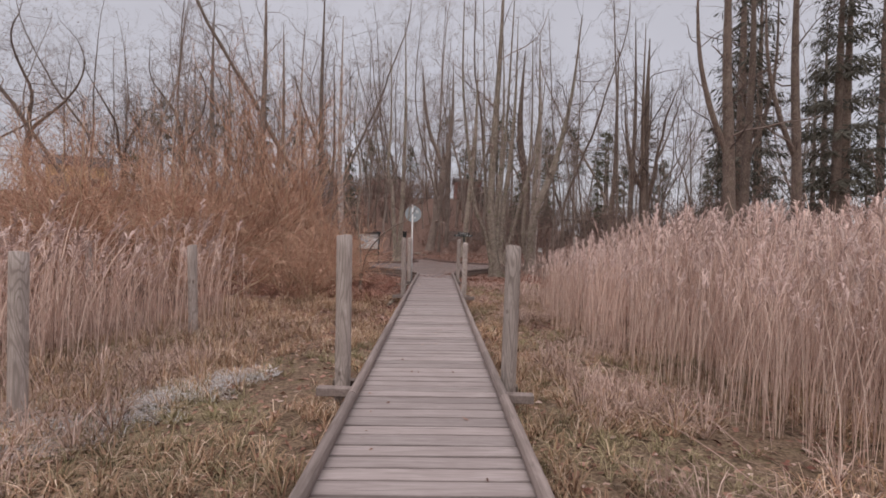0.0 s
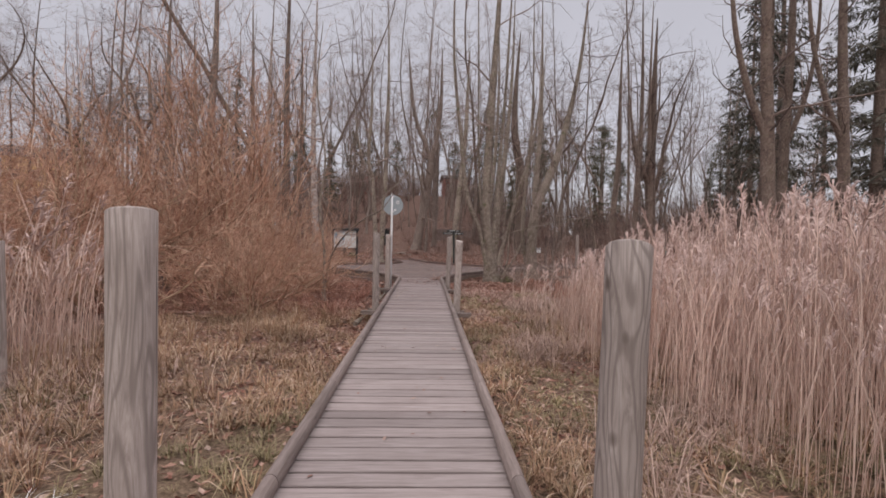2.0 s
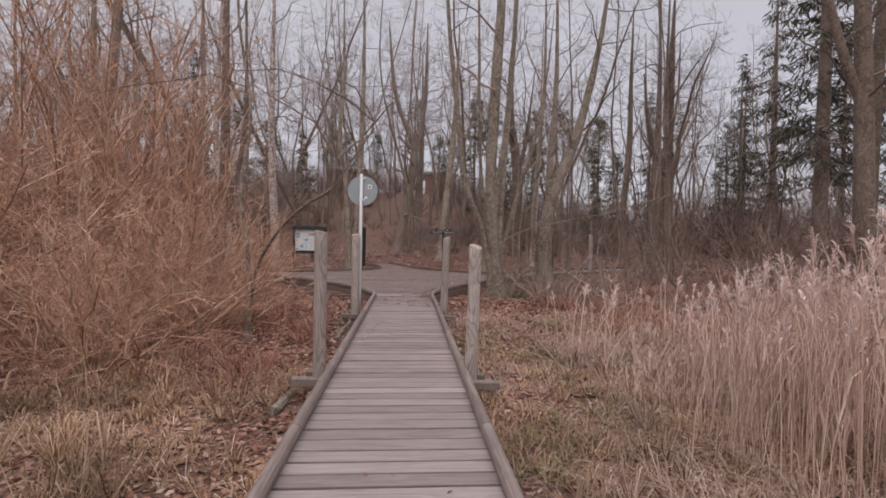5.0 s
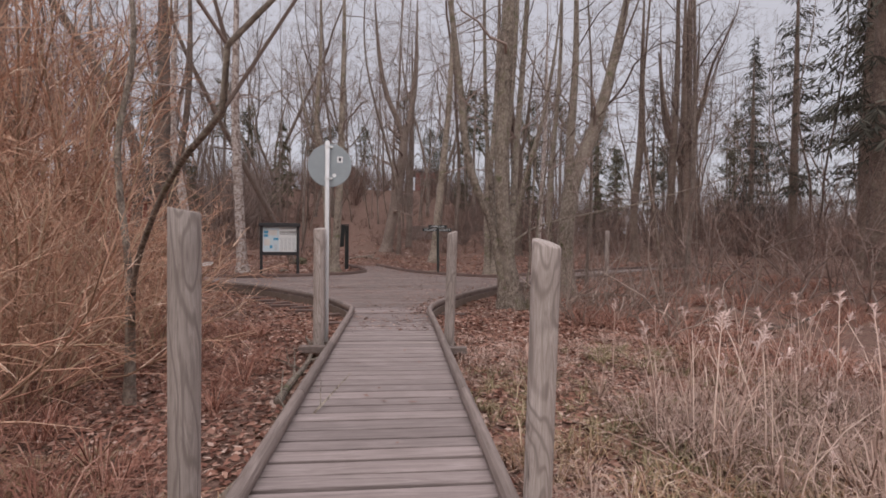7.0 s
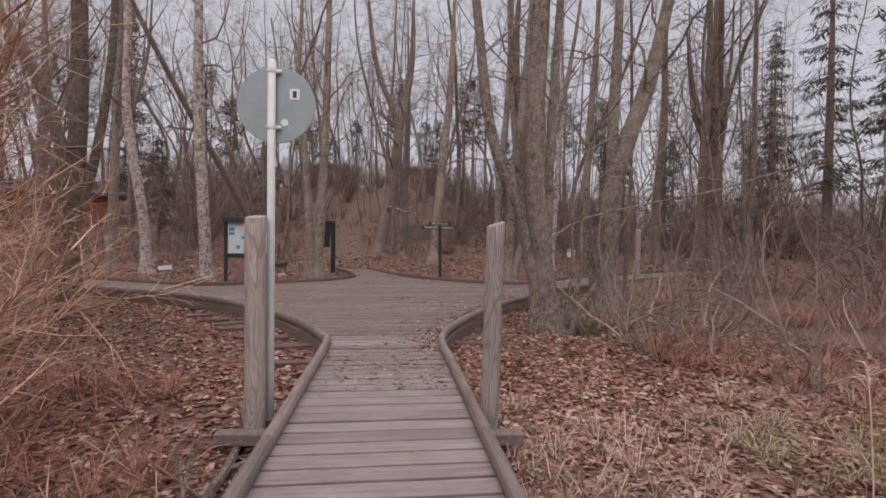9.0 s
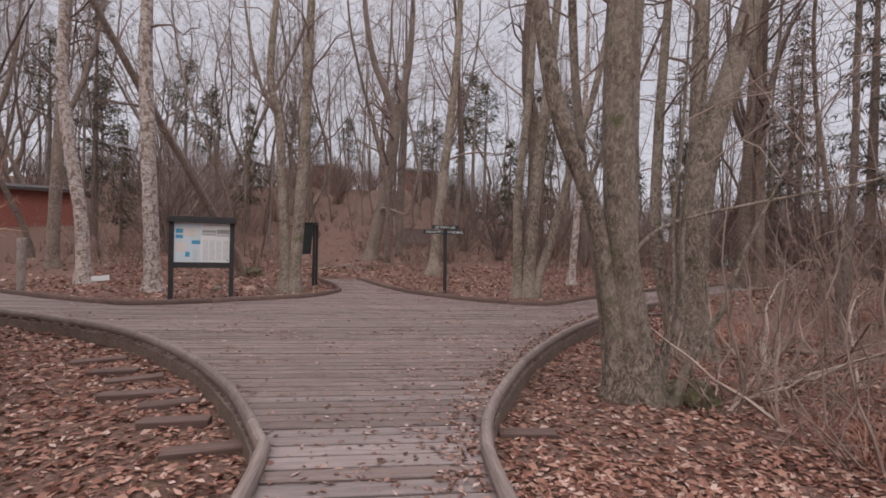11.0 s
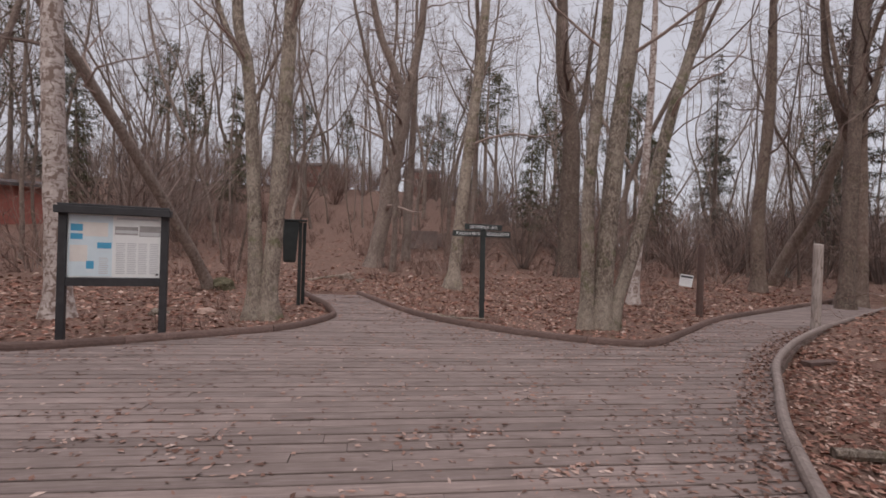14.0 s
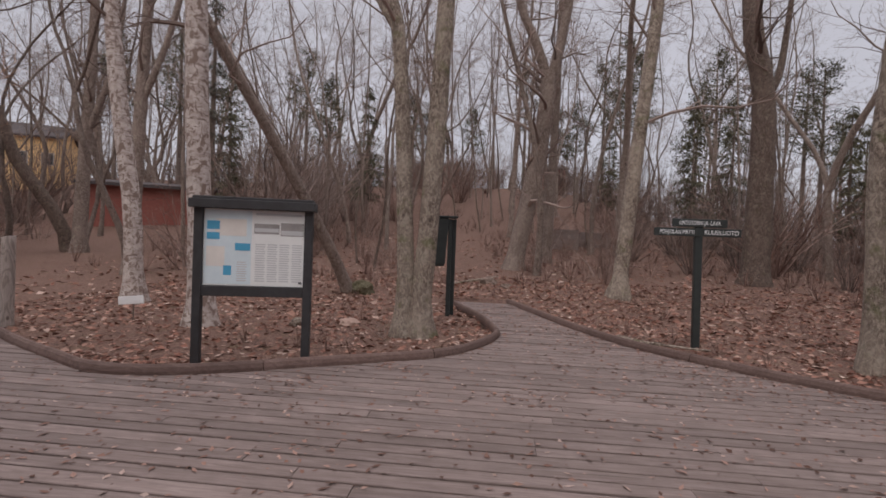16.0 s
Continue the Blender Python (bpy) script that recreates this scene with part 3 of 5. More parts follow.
def thicket(seed, height, spread, stems, side, fine, stem_material, twig_material, label, group, name="shrub", r=0.018, wander=0.2, least=0.0035, droop=0.0):
    """Crooked stems from one stool, each with side branches and a mesh of fine twigs."""
    rng = np.random.RandomState(seed)
    top = thing(name, Matrix(), label, "shrub", group)
    wood, twigs = Soup(), Soup()
    for k in range(stems):
        a = rng.random() * 2 * math.pi
        out = spread * rng.random() ** 0.6
        L = height * (0.6 + 0.5 * rng.random())
        d = unit(np.array((math.cos(a) * out, math.sin(a) * out, 1.0)))
        p = np.array((math.cos(a) * 0.4 * rng.random(), math.sin(a) * 0.4 * rng.random(), -0.15))
        n, ra = 7, r * (0.45 + 0.9 * rng.random())
        pts, dirs = [p.copy()], [d.copy()]
        for i in range(n):
            d = unit(d + rng.normal(0, wander, 3) + np.array((math.cos(a) * out, math.sin(a) * out, 0)) * 0.08 - np.array((0, 0, droop * out)))
            p = p + d * L / n
            pts.append(p.copy())
            dirs.append(d.copy())
        wood.tube(pts, [ra * (1.1 - 0.9 * i / n) for i in range(n + 1)], 4)
        for b in range(side):
            f = n * (0.12 + 0.86 * (b + rng.random()) / side)
            i = min(n - 1, int(f))
            q = pts[i] + (pts[i + 1] - pts[i]) * (f - i)
            w = unit(dirs[i] * 0.8 + rng.normal(0, 0.5, 3))
            branch(rng, twigs, q, w, L * (0.20 + 0.24 * rng.random()) * (1.15 - 0.6 * f / n), max(least * 1.6, ra * 0.42), 2, (4, 4, 3), (fine,), lift=0.05, wander=wander * 1.2, depth=4, least=least)
    tagged(part("stem_clump", wood, stem_material, top), kind="stuff")
    tagged(part("branchwork", twigs, twig_material, top), kind="stuff")
    return top


def put(ob, x, y, turn=0.0, size=1.0, sink=0.0, lean=0.0):
    m = pose(x, y, ground_height(x, y) - sink, lean, 0, turn) @ Matrix.Scale(size, 4)
    c = copy_thing(ob, m)
    c.matrix_basis = m
    return c

# ---- boardwalk ----


def rail_run(name, line, z, w, h, material, label, post_step=1.9):
    """A timber edging laid along a line, in lengths, with rounded upper edges."""
    pts = spline([(x, y, 0) for x, y in line], 0.22)
    run = thing(name, Matrix(), label, "edging", kind="structure")
    prof = [(-w * 0.38, -h), (-w / 2, -h * 0.72), (-w / 2, -h * 0.42), (-w * 0.36, -h * 0.14), (-w * 0.14, 0), (w * 0.14, 0), (w * 0.36, -h * 0.14), (w / 2, -h * 0.42), (w / 2, -h * 0.72), (w * 0.38, -h)]
    n = max(4, int(post_step / 0.22))
    for s in range(0, len(pts) - 1, n):
        seg = pts[s:s + n + 1]
        if len(seg) < 2:
            continue
        verts, faces, k = [], [], len(prof)
        for i, p in enumerate(seg):
            a, b = seg[max(0, i - 1)], seg[min(len(seg) - 1, i + 1)]
            d = (b - a).normalized()
            side = Vector((d.y, -d.x, 0))
            shift = -d * 0.004 if i == len(seg) - 1 else (d * 0.004 if i == 0 else Vector())
            wob = 1 + 0.05 * noise.noise((p.x * 2, p.y * 2, s))
            for u, t in prof:
                verts.append(p + shift + side * u * wob + Vector((0, 0, z + t * wob + 0.006 * noise.noise((p.x, p.y, 5)))))
        for i in range(len(seg) - 1):
            for j in range(k - 1):
                faces.append((i * k + j, i * k + j + 1, (i + 1) * k + j + 1, (i + 1) * k + j))
            faces.append((i * k + k - 1, i * k, (i + 1) * k, (i + 1) * k + k - 1))
        faces.append(tuple(range(k)))
        faces.append(tuple((len(seg) - 1) * k + j for j in reversed(range(k))))
        sp = Soup()
        sp.add(verts, faces)
        part("edging_length", sp, material, run, smooth=False)
    return run


def skirt(name, line, z, h, w, shift, material, label):
    pts = spline([(x, y, 0) for x, y in line], 0.4)
    sp = Soup()
    verts, faces = [], []
    for i, p in enumerate(pts):
        a, b = pts[max(0, i - 1)], pts[min(len(pts) - 1, i + 1)]
        d = (b - a).normalized()
        side = Vector((d.y, -d.x, 0))
        for u, t in ((-w / 2, -h), (-w / 2, 0), (w / 2, 0), (w / 2, -h)):
            verts.append(p + side * (u + shift) + Vector((0, 0, z + t)))
    for i in range(len(pts) - 1):
        for j in range(4):
            faces.append((i * 4 + j, i * 4 + (j + 1) % 4, (i + 1) * 4 + (j + 1) % 4, (i + 1) * 4 + j))
    sp.add(verts, faces)
    ob = part(name, sp, material)
    return tagged(ob, label, "joist", kind="structure")


rail_run("rail_left", LEFT_RAIL, 0.10, 0.09, 0.10, M_RAIL, "weathered round timber edging along the boardwalk")
rail_run("rail_right", RIGHT_RAIL, 0.10, 0.09, 0.10, M_RAIL, "weathered round timber edging along the boardwalk")
rail_run("kerb_board_side", BOARD_KERB, 0.10, 0.10, 0.16, M_KERB, "reddish-brown timber kerb beside the leaf-covered ground")
rail_run("kerb_middle", MID_KERB, 0.10, 0.10, 0.16, M_KERB, "reddish-brown timber kerb beside the leaf-covered ground")
skirt("joist_left", LEFT_RAIL, -0.045, 0.16, 0.06, -0.02, M_BEAM, "dark damp joist under the plank ends")
skirt("joist_right", RIGHT_RAIL, -0.045, 0.16, 0.06, 0.02, M_BEAM, "dark damp joist under the plank ends")
skirt("joist_board_side", BOARD_KERB, -0.062, 0.14, 0.06, 0.0, M_BEAM, "dark damp joist under the plank ends")
skirt("joist_middle", MID_KERB, -0.062, 0.14, 0.06, 0.0, M_BEAM, "dark damp joist under the plank ends")


def plank_mesh(length, width, rng, material):
    t, c = 0.06, 0.004
    prof = [(-width / 2, -t), (-width / 2, -c), (-width / 2 + c, 0), (width / 2 - c, 0), (width / 2, -c), (width / 2, -t)]
    n = 3
    verts = []
    for i in range(n + 1):
        x = -length / 2 + length * i / n
        w = rng.normal(0, 0.0015)
        verts += [(x, u, z + (w if z > -t else 0)) for u, z in prof]
    faces = []
    for i in range(n):
        for j in range(6):
            faces.append((i * 6 + j, i * 6 + (j + 1) % 6, (i + 1) * 6 + (j + 1) % 6, (i + 1) * 6 + j))
    faces.append(tuple(reversed(range(6))))
    faces.append(tuple(n * 6 + j for j in range(6)))
    me = bpy.data.meshes.new("plank")
    me.from_pydata(verts, [], faces)
    me.materials.append(material)
    return me


# Picks the plank tone by y: darker past 10.5, darkest past 19.3.
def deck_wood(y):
    return M_PLANK if y < 10.5 else M_PLANK_MID if y < 19.3 else M_PLANK_DARK


def build_deck():
    rng = np.random.RandomState(5)
    deck = thing("boardwalk_deck", Matrix(), "weathered grey plank boardwalk with narrow gaps", "boardwalk", kind="structure")
    y = -3.9
    while y < 33.2:
        w = 0.155 + 0.035 * rng.random() if y < 19 else 0.14 + 0.02 * rng.random()
        yc = y + w / 2
        for x0, x1 in spans(yc):
            x0, x1 = max(x0, -13.5) - 0.01, min(x1, 14.5) + 0.01
            if x1 - x0 < 0.15:
                continue
            cuts = [x0]
            while x1 - cuts[-1] > 5.2:
                cuts.append(cuts[-1] + 2.6 + 2.0 * rng.random())
            cuts.append(x1)
            for a, b in zip(cuts, cuts[1:]):
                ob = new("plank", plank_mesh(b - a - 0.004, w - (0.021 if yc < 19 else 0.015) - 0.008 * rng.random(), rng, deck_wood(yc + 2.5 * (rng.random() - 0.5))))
                ob.parent = deck
                ob.matrix_world = pose((a + b) / 2, yc, rng.normal(0, 0.0018), 0, 0, rng.normal(0, 0.10))
        y += w
    return deck


# ---- posts along the walk ----


def round_post(name, x, y, top, r, lean, material, label, z0=None, seed=1, slope=0.18):
    z0 = ground_height(x, y) - 0.25 if z0 is None else z0
    sp = Soup()
    n, sides = 12, 18
    rows, verts, faces = [], [], []
    for i in range(n + 1):
        t = i / n
        for j in range(sides):
            a = j * 2 * math.pi / sides
            rr = r * (1 + 0.035 * noise.noise((math.cos(a) * 1.3, math.sin(a) * 1.3, t * 2.2 + seed * 3)) + (0.04 * max(0, 1 - t * 5)))
            z = z0 + (top - z0) * t
            if i == n:
                z += slope * rr * math.cos(a + seed)
            verts.append((x + lean[0] * (z - z0) + rr * math.cos(a), y + lean[1] * (z - z0) + rr * math.sin(a), z))
    for j in range(sides):
        a = j * 2 * math.pi / sides
        rr = r * 0.93
        verts.append((x + lean[0] * (top - z0) + rr * math.cos(a), y + lean[1] * (top - z0) + rr * math.sin(a), top + 0.007 + slope * rr * math.cos(a + seed)))
    for i in range(n + 1):
        for j in range(sides):
            k = (j + 1) % sides
            faces.append((i * sides + j, i * sides + k, (i + 1) * sides + k, (i + 1) * sides + j))
    faces.append(tuple((n + 1) * sides + j for j in range(sides)))
    sp.add(verts, faces)
    ob = part(name, sp, material, smooth=False)
    for p in ob.data.polygons:
        p.use_smooth = len(p.vertices) == 4 and p.index < n * sides
    return tagged(ob, label, "post", "boardwalk posts")


PAIRS = [(4.17, 4.06, -0.885, 0.85, 1.50, 1.41), (12.15, 12.2, -0.785, 0.86, 1.50, 1.37), (16.52, 16.36, -0.87, 0.885, 1.49, 1.46)]
THICK = [(0.083, 0.080), (0.068, 0.071), (0.076, 0.069)]
for i, (yl, yr, xl, xr, tl, tr) in enumerate(PAIRS):
    round_post("round_post", xl, yl, tl, THICK[i][0], (0.0, 0.0), M_POST, "thick silvery-grey round timber post with a cracked side", seed=i * 2 + 1)
    round_post("round_post", xr, yr, tr, THICK[i][1], (0.02, 0.004), M_POST, "thick silvery-grey round timber post with a slanting top", seed=i * 2 + 2, slope=0.35)
    for dy in (-0.15, 0.14):
        sp = Soup()
        sp.box((0, 0, 0), (2.22 if dy < 0 else 2.0, 0.11, 0.085))
        beam = part("cross_beam", sp, M_BEAM if dy > 0 else M_RAIL)
        beam.matrix_world = pose((xl + xr) / 2, (yl + yr) / 2 + dy, -0.1, 0, 0, -4.5)
        tagged(beam, "grey squared cross beam carrying the boardwalk posts", "beam", "cross beams")

round_post("round_post", 8.55, 28.3, 1.72, 0.085, (0.0, 0.0), M_POST, "thick grey timber post at the branching boardwalk", seed=11)
round_post("round_post", -8.1, 27.95, 1.25, 0.085, (0.0, 0.0), M_POST, "thick grey timber post at the branching boardwalk", seed=12)
round_post("fence_post", -4.02, 7.3, 1.30, 0.075, (-0.02, 0.0), M_POST, "slim pale timber post among the dry reeds", seed=13)
round_post("fence_post", -3.72, 3.5, 1.30, 0.075, (0.01, 0.0), M_POST, "slim pale timber post among the dry reeds", seed=14)
round_post("fence_post", -7.9, 10.3, 1.30, 0.07, (-0.02, 0.0), M_POST, "slim pale timber post among the dry reeds", seed=15)

# ---- signs and furniture ----


def disc(soup, centre, r, t, n=48):
    verts, faces = [], []
    for y, k in ((-t / 2, 0.985), (-t / 2 + t * 0.25, 1.0), (t / 2, 1.0)):
        for j in range(n):
            a = j * 2 * math.pi / n
            verts.append((centre[0] + r * k * math.cos(a), centre[1] + y, centre[2] + r * k * math.sin(a)))
    for i in range(2):
        for j in range(n):
            k = (j + 1) % n
            faces.append((i * n + j, i * n + k, (i + 1) * n + k, (i + 1) * n + j))
    faces.append(tuple(range(n)))
    faces.append(tuple(2 * n + j for j in reversed(range(n))))
    soup.add(verts, faces)


def traffic_sign():
    m = Matrix.Translation((-0.785, 16.63, 0))
    s = thing("traffic_sign", m, "round grey-backed traffic sign on a pale steel pole", "sign")
    sp = Soup()
    sp.tube([(0, 0, -0.5), (0, 0, 2.69), (0, 0, 2.70)], [0.03, 0.03, 0.022], 16, cap=True)
    part("pole", sp, M_WHITE, s, "pale galvanised pole", smooth=True)
    sp = Soup()
    disc(sp, (0.025, 0.045, 2.37), 0.297, 0.012)
    plate = part("plate", sp, M_STEEL, s, "grey back of a round plate")
    for z in (2.62, 2.19):
        sp = Soup()
        sp.tube([(0, 0, z - 0.015), (0, 0, z + 0.015)], [0.037, 0.037], 16, cap=True)
        sp.box((0.045, 0.018, z), (0.05, 0.03, 0.026))
        part("clamp", sp, M_WHITE, s, "steel clamp")
    sp = Soup()
    sp.box((0.165, 0.036, 2.455), (0.075, 0.004, 0.085))
    part("sticker", sp, M_WHITE, plate, "small white sticker")
    sp = Soup()
    sp.box((0.165, 0.033, 2.455), (0.03, 0.004, 0.05))
    part("sticker_print", sp, M_DARKINK, plate)
    sp = Soup()
    disc(sp, (0.09, 0.036, 2.235), 0.028, 0.004, 20)
    part("sticker", sp, M_WHITE, plate)


def info_board():
    turn = math.degrees(math.atan2(0.27, 1.18))
    m = pose(-3.80, 26.86, 0, 0, 0, turn) @ Matrix.Diagonal((0.925, 1, 1, 1))
    b = thing("information_board", m, "dark-framed information board with a pale printed panel and a capping beam", "notice board")
    for x in (-0.645, 0.645):
        sp = Soup()
        sp.box((x, 0.02, 0.72), (0.10, 0.09, 2.0))
        part("post", sp, M_FRAME, b)
    sp = Soup()
    sp.box((0, -0.01, 1.745), (1.46, 0.20, 0.10))
    part("cap", sp, M_FRAME, b)
    sp = Soup()
    sp.box((0, -0.005, 1.812), (1.40, 0.13, 0.03))
    part("cap_ridge", sp, M_FRAME, b)
    sp = Soup()
    sp.box((0, 0.02, 0.775), (1.19, 0.07, 0.115))
    part("lower_rail", sp, M_FRAME, b)
    sp = Soup()
    sp.box((0, 0.03, 1.265), (1.188, 0.02, 0.862))
    panel = part("panel", sp, M_PAPER, b, "pale printed panel")

    def patch(x, z, w, h, mat, lift=0.0025, name="print"):
        q = Soup()
        q.box((-0.594 + x * 1.188, 0.02 - lift, 1.696 - z * 0.862), (w * 1.188, 0.003, h * 0.862))
        part(name, q, mat, panel)
    patch(0.24, 0.5, 0.46, 0.96, M_CYAN, 0.001, "map_print")
    patch(0.27, 0.24, 0.30, 0.22, M_PINKP)
    patch(0.12, 0.62, 0.18, 0.26, M_PINKP)
    for x, z, w, h in ((0.095, 0.215, 0.125, 0.11), (0.095, 0.355, 0.125, 0.09), (0.385, 0.49, 0.15, 0.095), (0.24, 0.80, 0.08, 0.125)):
        patch(x, z, w, h, M_BLUE, 0.004, "map_caption")
    patch(0.62, 0.245, 0.25, 0.13, M_PHOTO, name="photo")
    patch(0.875, 0.245, 0.235, 0.17, M_PHOTO, name="photo")
    patch(0.62, 0.262, 0.24, 0.05, M_INK, 0.005, "photo")
    patch(0.875, 0.29, 0.225, 0.06, M_INK, 0.005, "photo")
    patch(0.74, 0.055, 0.46, 0.03, M_INK, name="headline")
    for c, n in ((0.38, 9), (0.56, 17), (0.68, 17), (0.80, 17), (0.925, 17)):
        for k in range(n):
            patch(c - 0.004 * (k % 3 == 2), 0.93 - 0.03 * k, 0.098 - 0.012 * (k % 3 == 2), 0.014, M_INK, name="text_line")
    patch(0.965, 0.945, 0.03, 0.03, M_DARKINK, name="print")


def letters(text, size, material, parent, m, name="lettering"):
    cu = bpy.data.curves.new("text", "FONT")
    cu.body, cu.size, cu.align_x, cu.align_y, cu.extrude = text, size, "CENTER", "CENTER", 0.0015
    tmp = new("text", cu)
    me = bpy.data.meshes.new_from_object(tmp.evaluated_get(bpy.context.evaluated_depsgraph_get()))
    bpy.data.objects.remove(tmp)
    me.materials.clear()
    me.materials.append(material)
    ob = new(name, me)
    ob.parent = parent
    ob.matrix_local = m
    return ob


def finger_post():
    m = pose(1.87, 29.12, ground_height(1.87, 29.12), 0, -1.0, -8)
    f = thing("finger_post", m, "black-green signpost with white-lettered direction boards", "signpost")
    h = 1.90
    sp = Soup()
    sp.box((0, 0, h / 2 - 0.2), (0.10, 0.10, h + 0.4))
    part("post", sp, M_BLACK, f)
    for x, z, w, txt, turn in ((0.0, 1.845, 0.74, "LINTUTORNI JA -LAVA", 3), (-0.30, 1.715, 0.62, "POHJOLAN PIRTTI", 0), (0.29, 1.705, 0.50, "KUUSILUOTO", -6)):
        sp = Soup()
        sp.box((0, 0, 0), (w, 0.025, 0.115))
        arm = part("direction_board", sp, M_BLACK, f)
        arm.matrix_local = pose(x, -0.066 if x == 0 else -0.062, z, 0, 1.5, turn)
        letters(txt, 0.088, M_WHITE, arm, pose(0, -0.015, -0.002, 90, 0, 0) @ Matrix.Diagonal((w * 0.93 / (len(txt) * 0.0585), 1, 1, 1)))


def litter_bin():
    x, y = -2.02, 31.0
    z = ground_height(x, y)
    b = thing("litter_bin", pose(x, y, z, 0, 0, 12), "black litter bin hung between two dark posts", "litter bin")
    for dx, dy in ((0.03, -0.05), (0.13, 0.12)):
        sp = Soup()
        sp.box((dx, dy, 0.86), (0.075, 0.075, 2.0))
        part("post", sp, M_BLACK, b)
    sp = Soup()
    rings = [(0.95, 0.115), (1.0, 0.135), (1.4, 0.155), (1.75, 0.175), (1.80, 0.18), (1.86, 0.18), (1.88, 0.165)]
    verts, faces, n = [], [], 4
    outline = [(-1, -1), (1, -1), (1, 1), (-1, 1)]
    for zz, r in rings:
        verts += [(-0.19 + u * r, 0.04 + v * r, zz) for u, v in outline]
    for i in range(len(rings) - 1):
        for j in range(4):
            faces.append((i * 4 + j, i * 4 + (j + 1) % 4, i * 4 + 4 + (j + 1) % 4, i * 4 + 4 + j))
    faces += [(3, 2, 1, 0), tuple(len(rings) * 4 - 4 + j for j in range(4))]
    sp.add(verts, faces)
    part("container", sp, M_BLACK, b)
    sp = Soup()
    sp.box((-0.10, 0.04, 1.90), (0.52, 0.42, 0.035))
    part("lid", sp, M_BLACK, b)


def notice_on_post():
    x, y = 7.3, 30.1
    p = round_post("notice_post", x, y, 1.66, 0.075, (0, 0), M_KERB, "reddish timber post with a white notice on its side", seed=21)
    s = thing("notice_plate", pose(6.83, 29.95, 0.83, 0, 8, -28), "small white notice plate with a dark heading", "sign")
    sp = Soup()
    sp.box((0, 0, 0), (0.27, 0.012, 0.27))
    plate = part("plate", sp, M_WHITE, s)
    sp = Soup()
    sp.box((0, -0.008, 0.085), (0.24, 0.004, 0.045))
    part("heading", sp, M_DARKINK, plate)
    for k in range(3):
        sp = Soup()
        sp.box((0, -0.008, 0.02 - 0.04 * k), (0.2 - 0.02 * k, 0.004, 0.014))
        part("text_line", sp, M_INK, plate)


def stake_plate():
    x, y = -6.9, 28.9
    z = ground_height(x, y)
    s = thing("stake_sign", Matrix.Translation((x, y, z)), "small tilted white plate on a thin stake among leaves", "sign")
    sp = Soup()
    sp.tube([(0, 0.02, -0.2), (0, 0.02, 0.34)], [0.014, 0.012], 6, cap=True)
    part("stake", sp, M_BEAM, s)
    sp = Soup()
    sp.box((0, 0, 0.34), (0.40, 0.016, 0.13), pose(0, 0, 0, 0, -5, 8))
    part("plate", sp, M_WHITE, s)


traffic_sign()
info_board()
finger_post()
litter_bin()
notice_on_post()
stake_plate()


def sleeper(x, y, turn, length, z=None, w=0.15):
    sp = Soup()
    sp.box((0, 0, 0), (length, w, 0.12))
    ob = part("sleeper", sp, M_KERB)
    z = ground_height(x, y) - 0.015 if z is None else z
    ob.matrix_world = pose(x, y, z, 0, 0, turn)
    return tagged(ob, "damp timber sleeper lying under the boardwalk edge", "timber", "sleepers")


for x, y, turn, length in ((-1.15, 19.5, 12, 0.62), (-1.62, 20.1, 5, 0.55), (-1.85, 20.55, 20, 0.5), (-2.25, 20.85, 8, 0.7), (-2.6, 21.5, 26, 0.55), (-2.95, 21.75, 12, 0.5), (-3.4, 22.3, 24, 0.6), (1.35, 19.75, 176, 0.5), (6.35, 26.05, 10, 0.6), (-0.95, 18.75, 4, 0.6)):
    sleeper(x, y, turn, length)


def fallen_branch(seed, x, y, turn, length, r, material, label):
    rng = np.random.RandomState(seed)
    sp = Soup()
    p, d = np.array((0.0, 0, r)), np.array((1.0, 0, 0.02))
    pts = [p.copy()]
    for i in range(7):
        d = unit(d + rng.normal(0, 0.1, 3) * (1, 1, 0.3))
        p = p + d * length / 7
        p[2] = max(r * 0.8, p[2])
        pts.append(p.copy())
    sp.tube(pts, [r * (1 - 0.6 * i / 7) for i in range(8)], 7, cap=True)
    for k in range(3):
        i = 2 + k
        branch(rng, sp, pts[i], (0.6, rng.normal(0, 0.8), 0.25), length * 0.25, r * 0.4, 2, (5, 4, 3), (0, 2, 2), depth=4, lift=-0.05)
    ob = part("fallen_branch", sp, material)
    ob.matrix_world = pose(x, y, ground_height(x, y), 0, 0, turn)
    return tagged(ob, label, "branch", "fallen wood")


fallen_branch(1, -5.0, 12.4, 10, 1.3, 0.045, M_STRAW, "pale broken log lying in dry grass")
fallen_branch(2, -1.12, 11.6, 87, 4.2, 0.05, M_BARK, "long mossy branch lying beside the boardwalk")
fallen_branch(9, -0.93, 14.5, 94, 2.7, 0.045, M_BARK, "knotty branch lying beside the boardwalk")
fallen_branch(3, 3.55, 23.2, -18, 2.3, 0.05, M_BARK, "thin branch lying on fallen leaves")
fallen_branch(4, 5.5, 22.8, -20, 3.0, 0.05, M_BARK_DARK, "dark branch lying on fallen leaves")
fallen_branch(5, -2.4, 35.4, 30, 1.6, 0.04, M_BARK, "branch beside the dirt path")
fallen_branch(6, 6.2, 17.4, 25, 2.4, 0.04, M_BARK_DARK, "dark branch in low brush")
fallen_branch(7, -6.5, 26.0, 160, 1.2, 0.03, M_BARK, "thin branch lying on fallen leaves")
fallen_branch(8, 0.9, 29.7, -55, 1.6, 0.03, M_BARK, "thin branch lying behind the kerb")


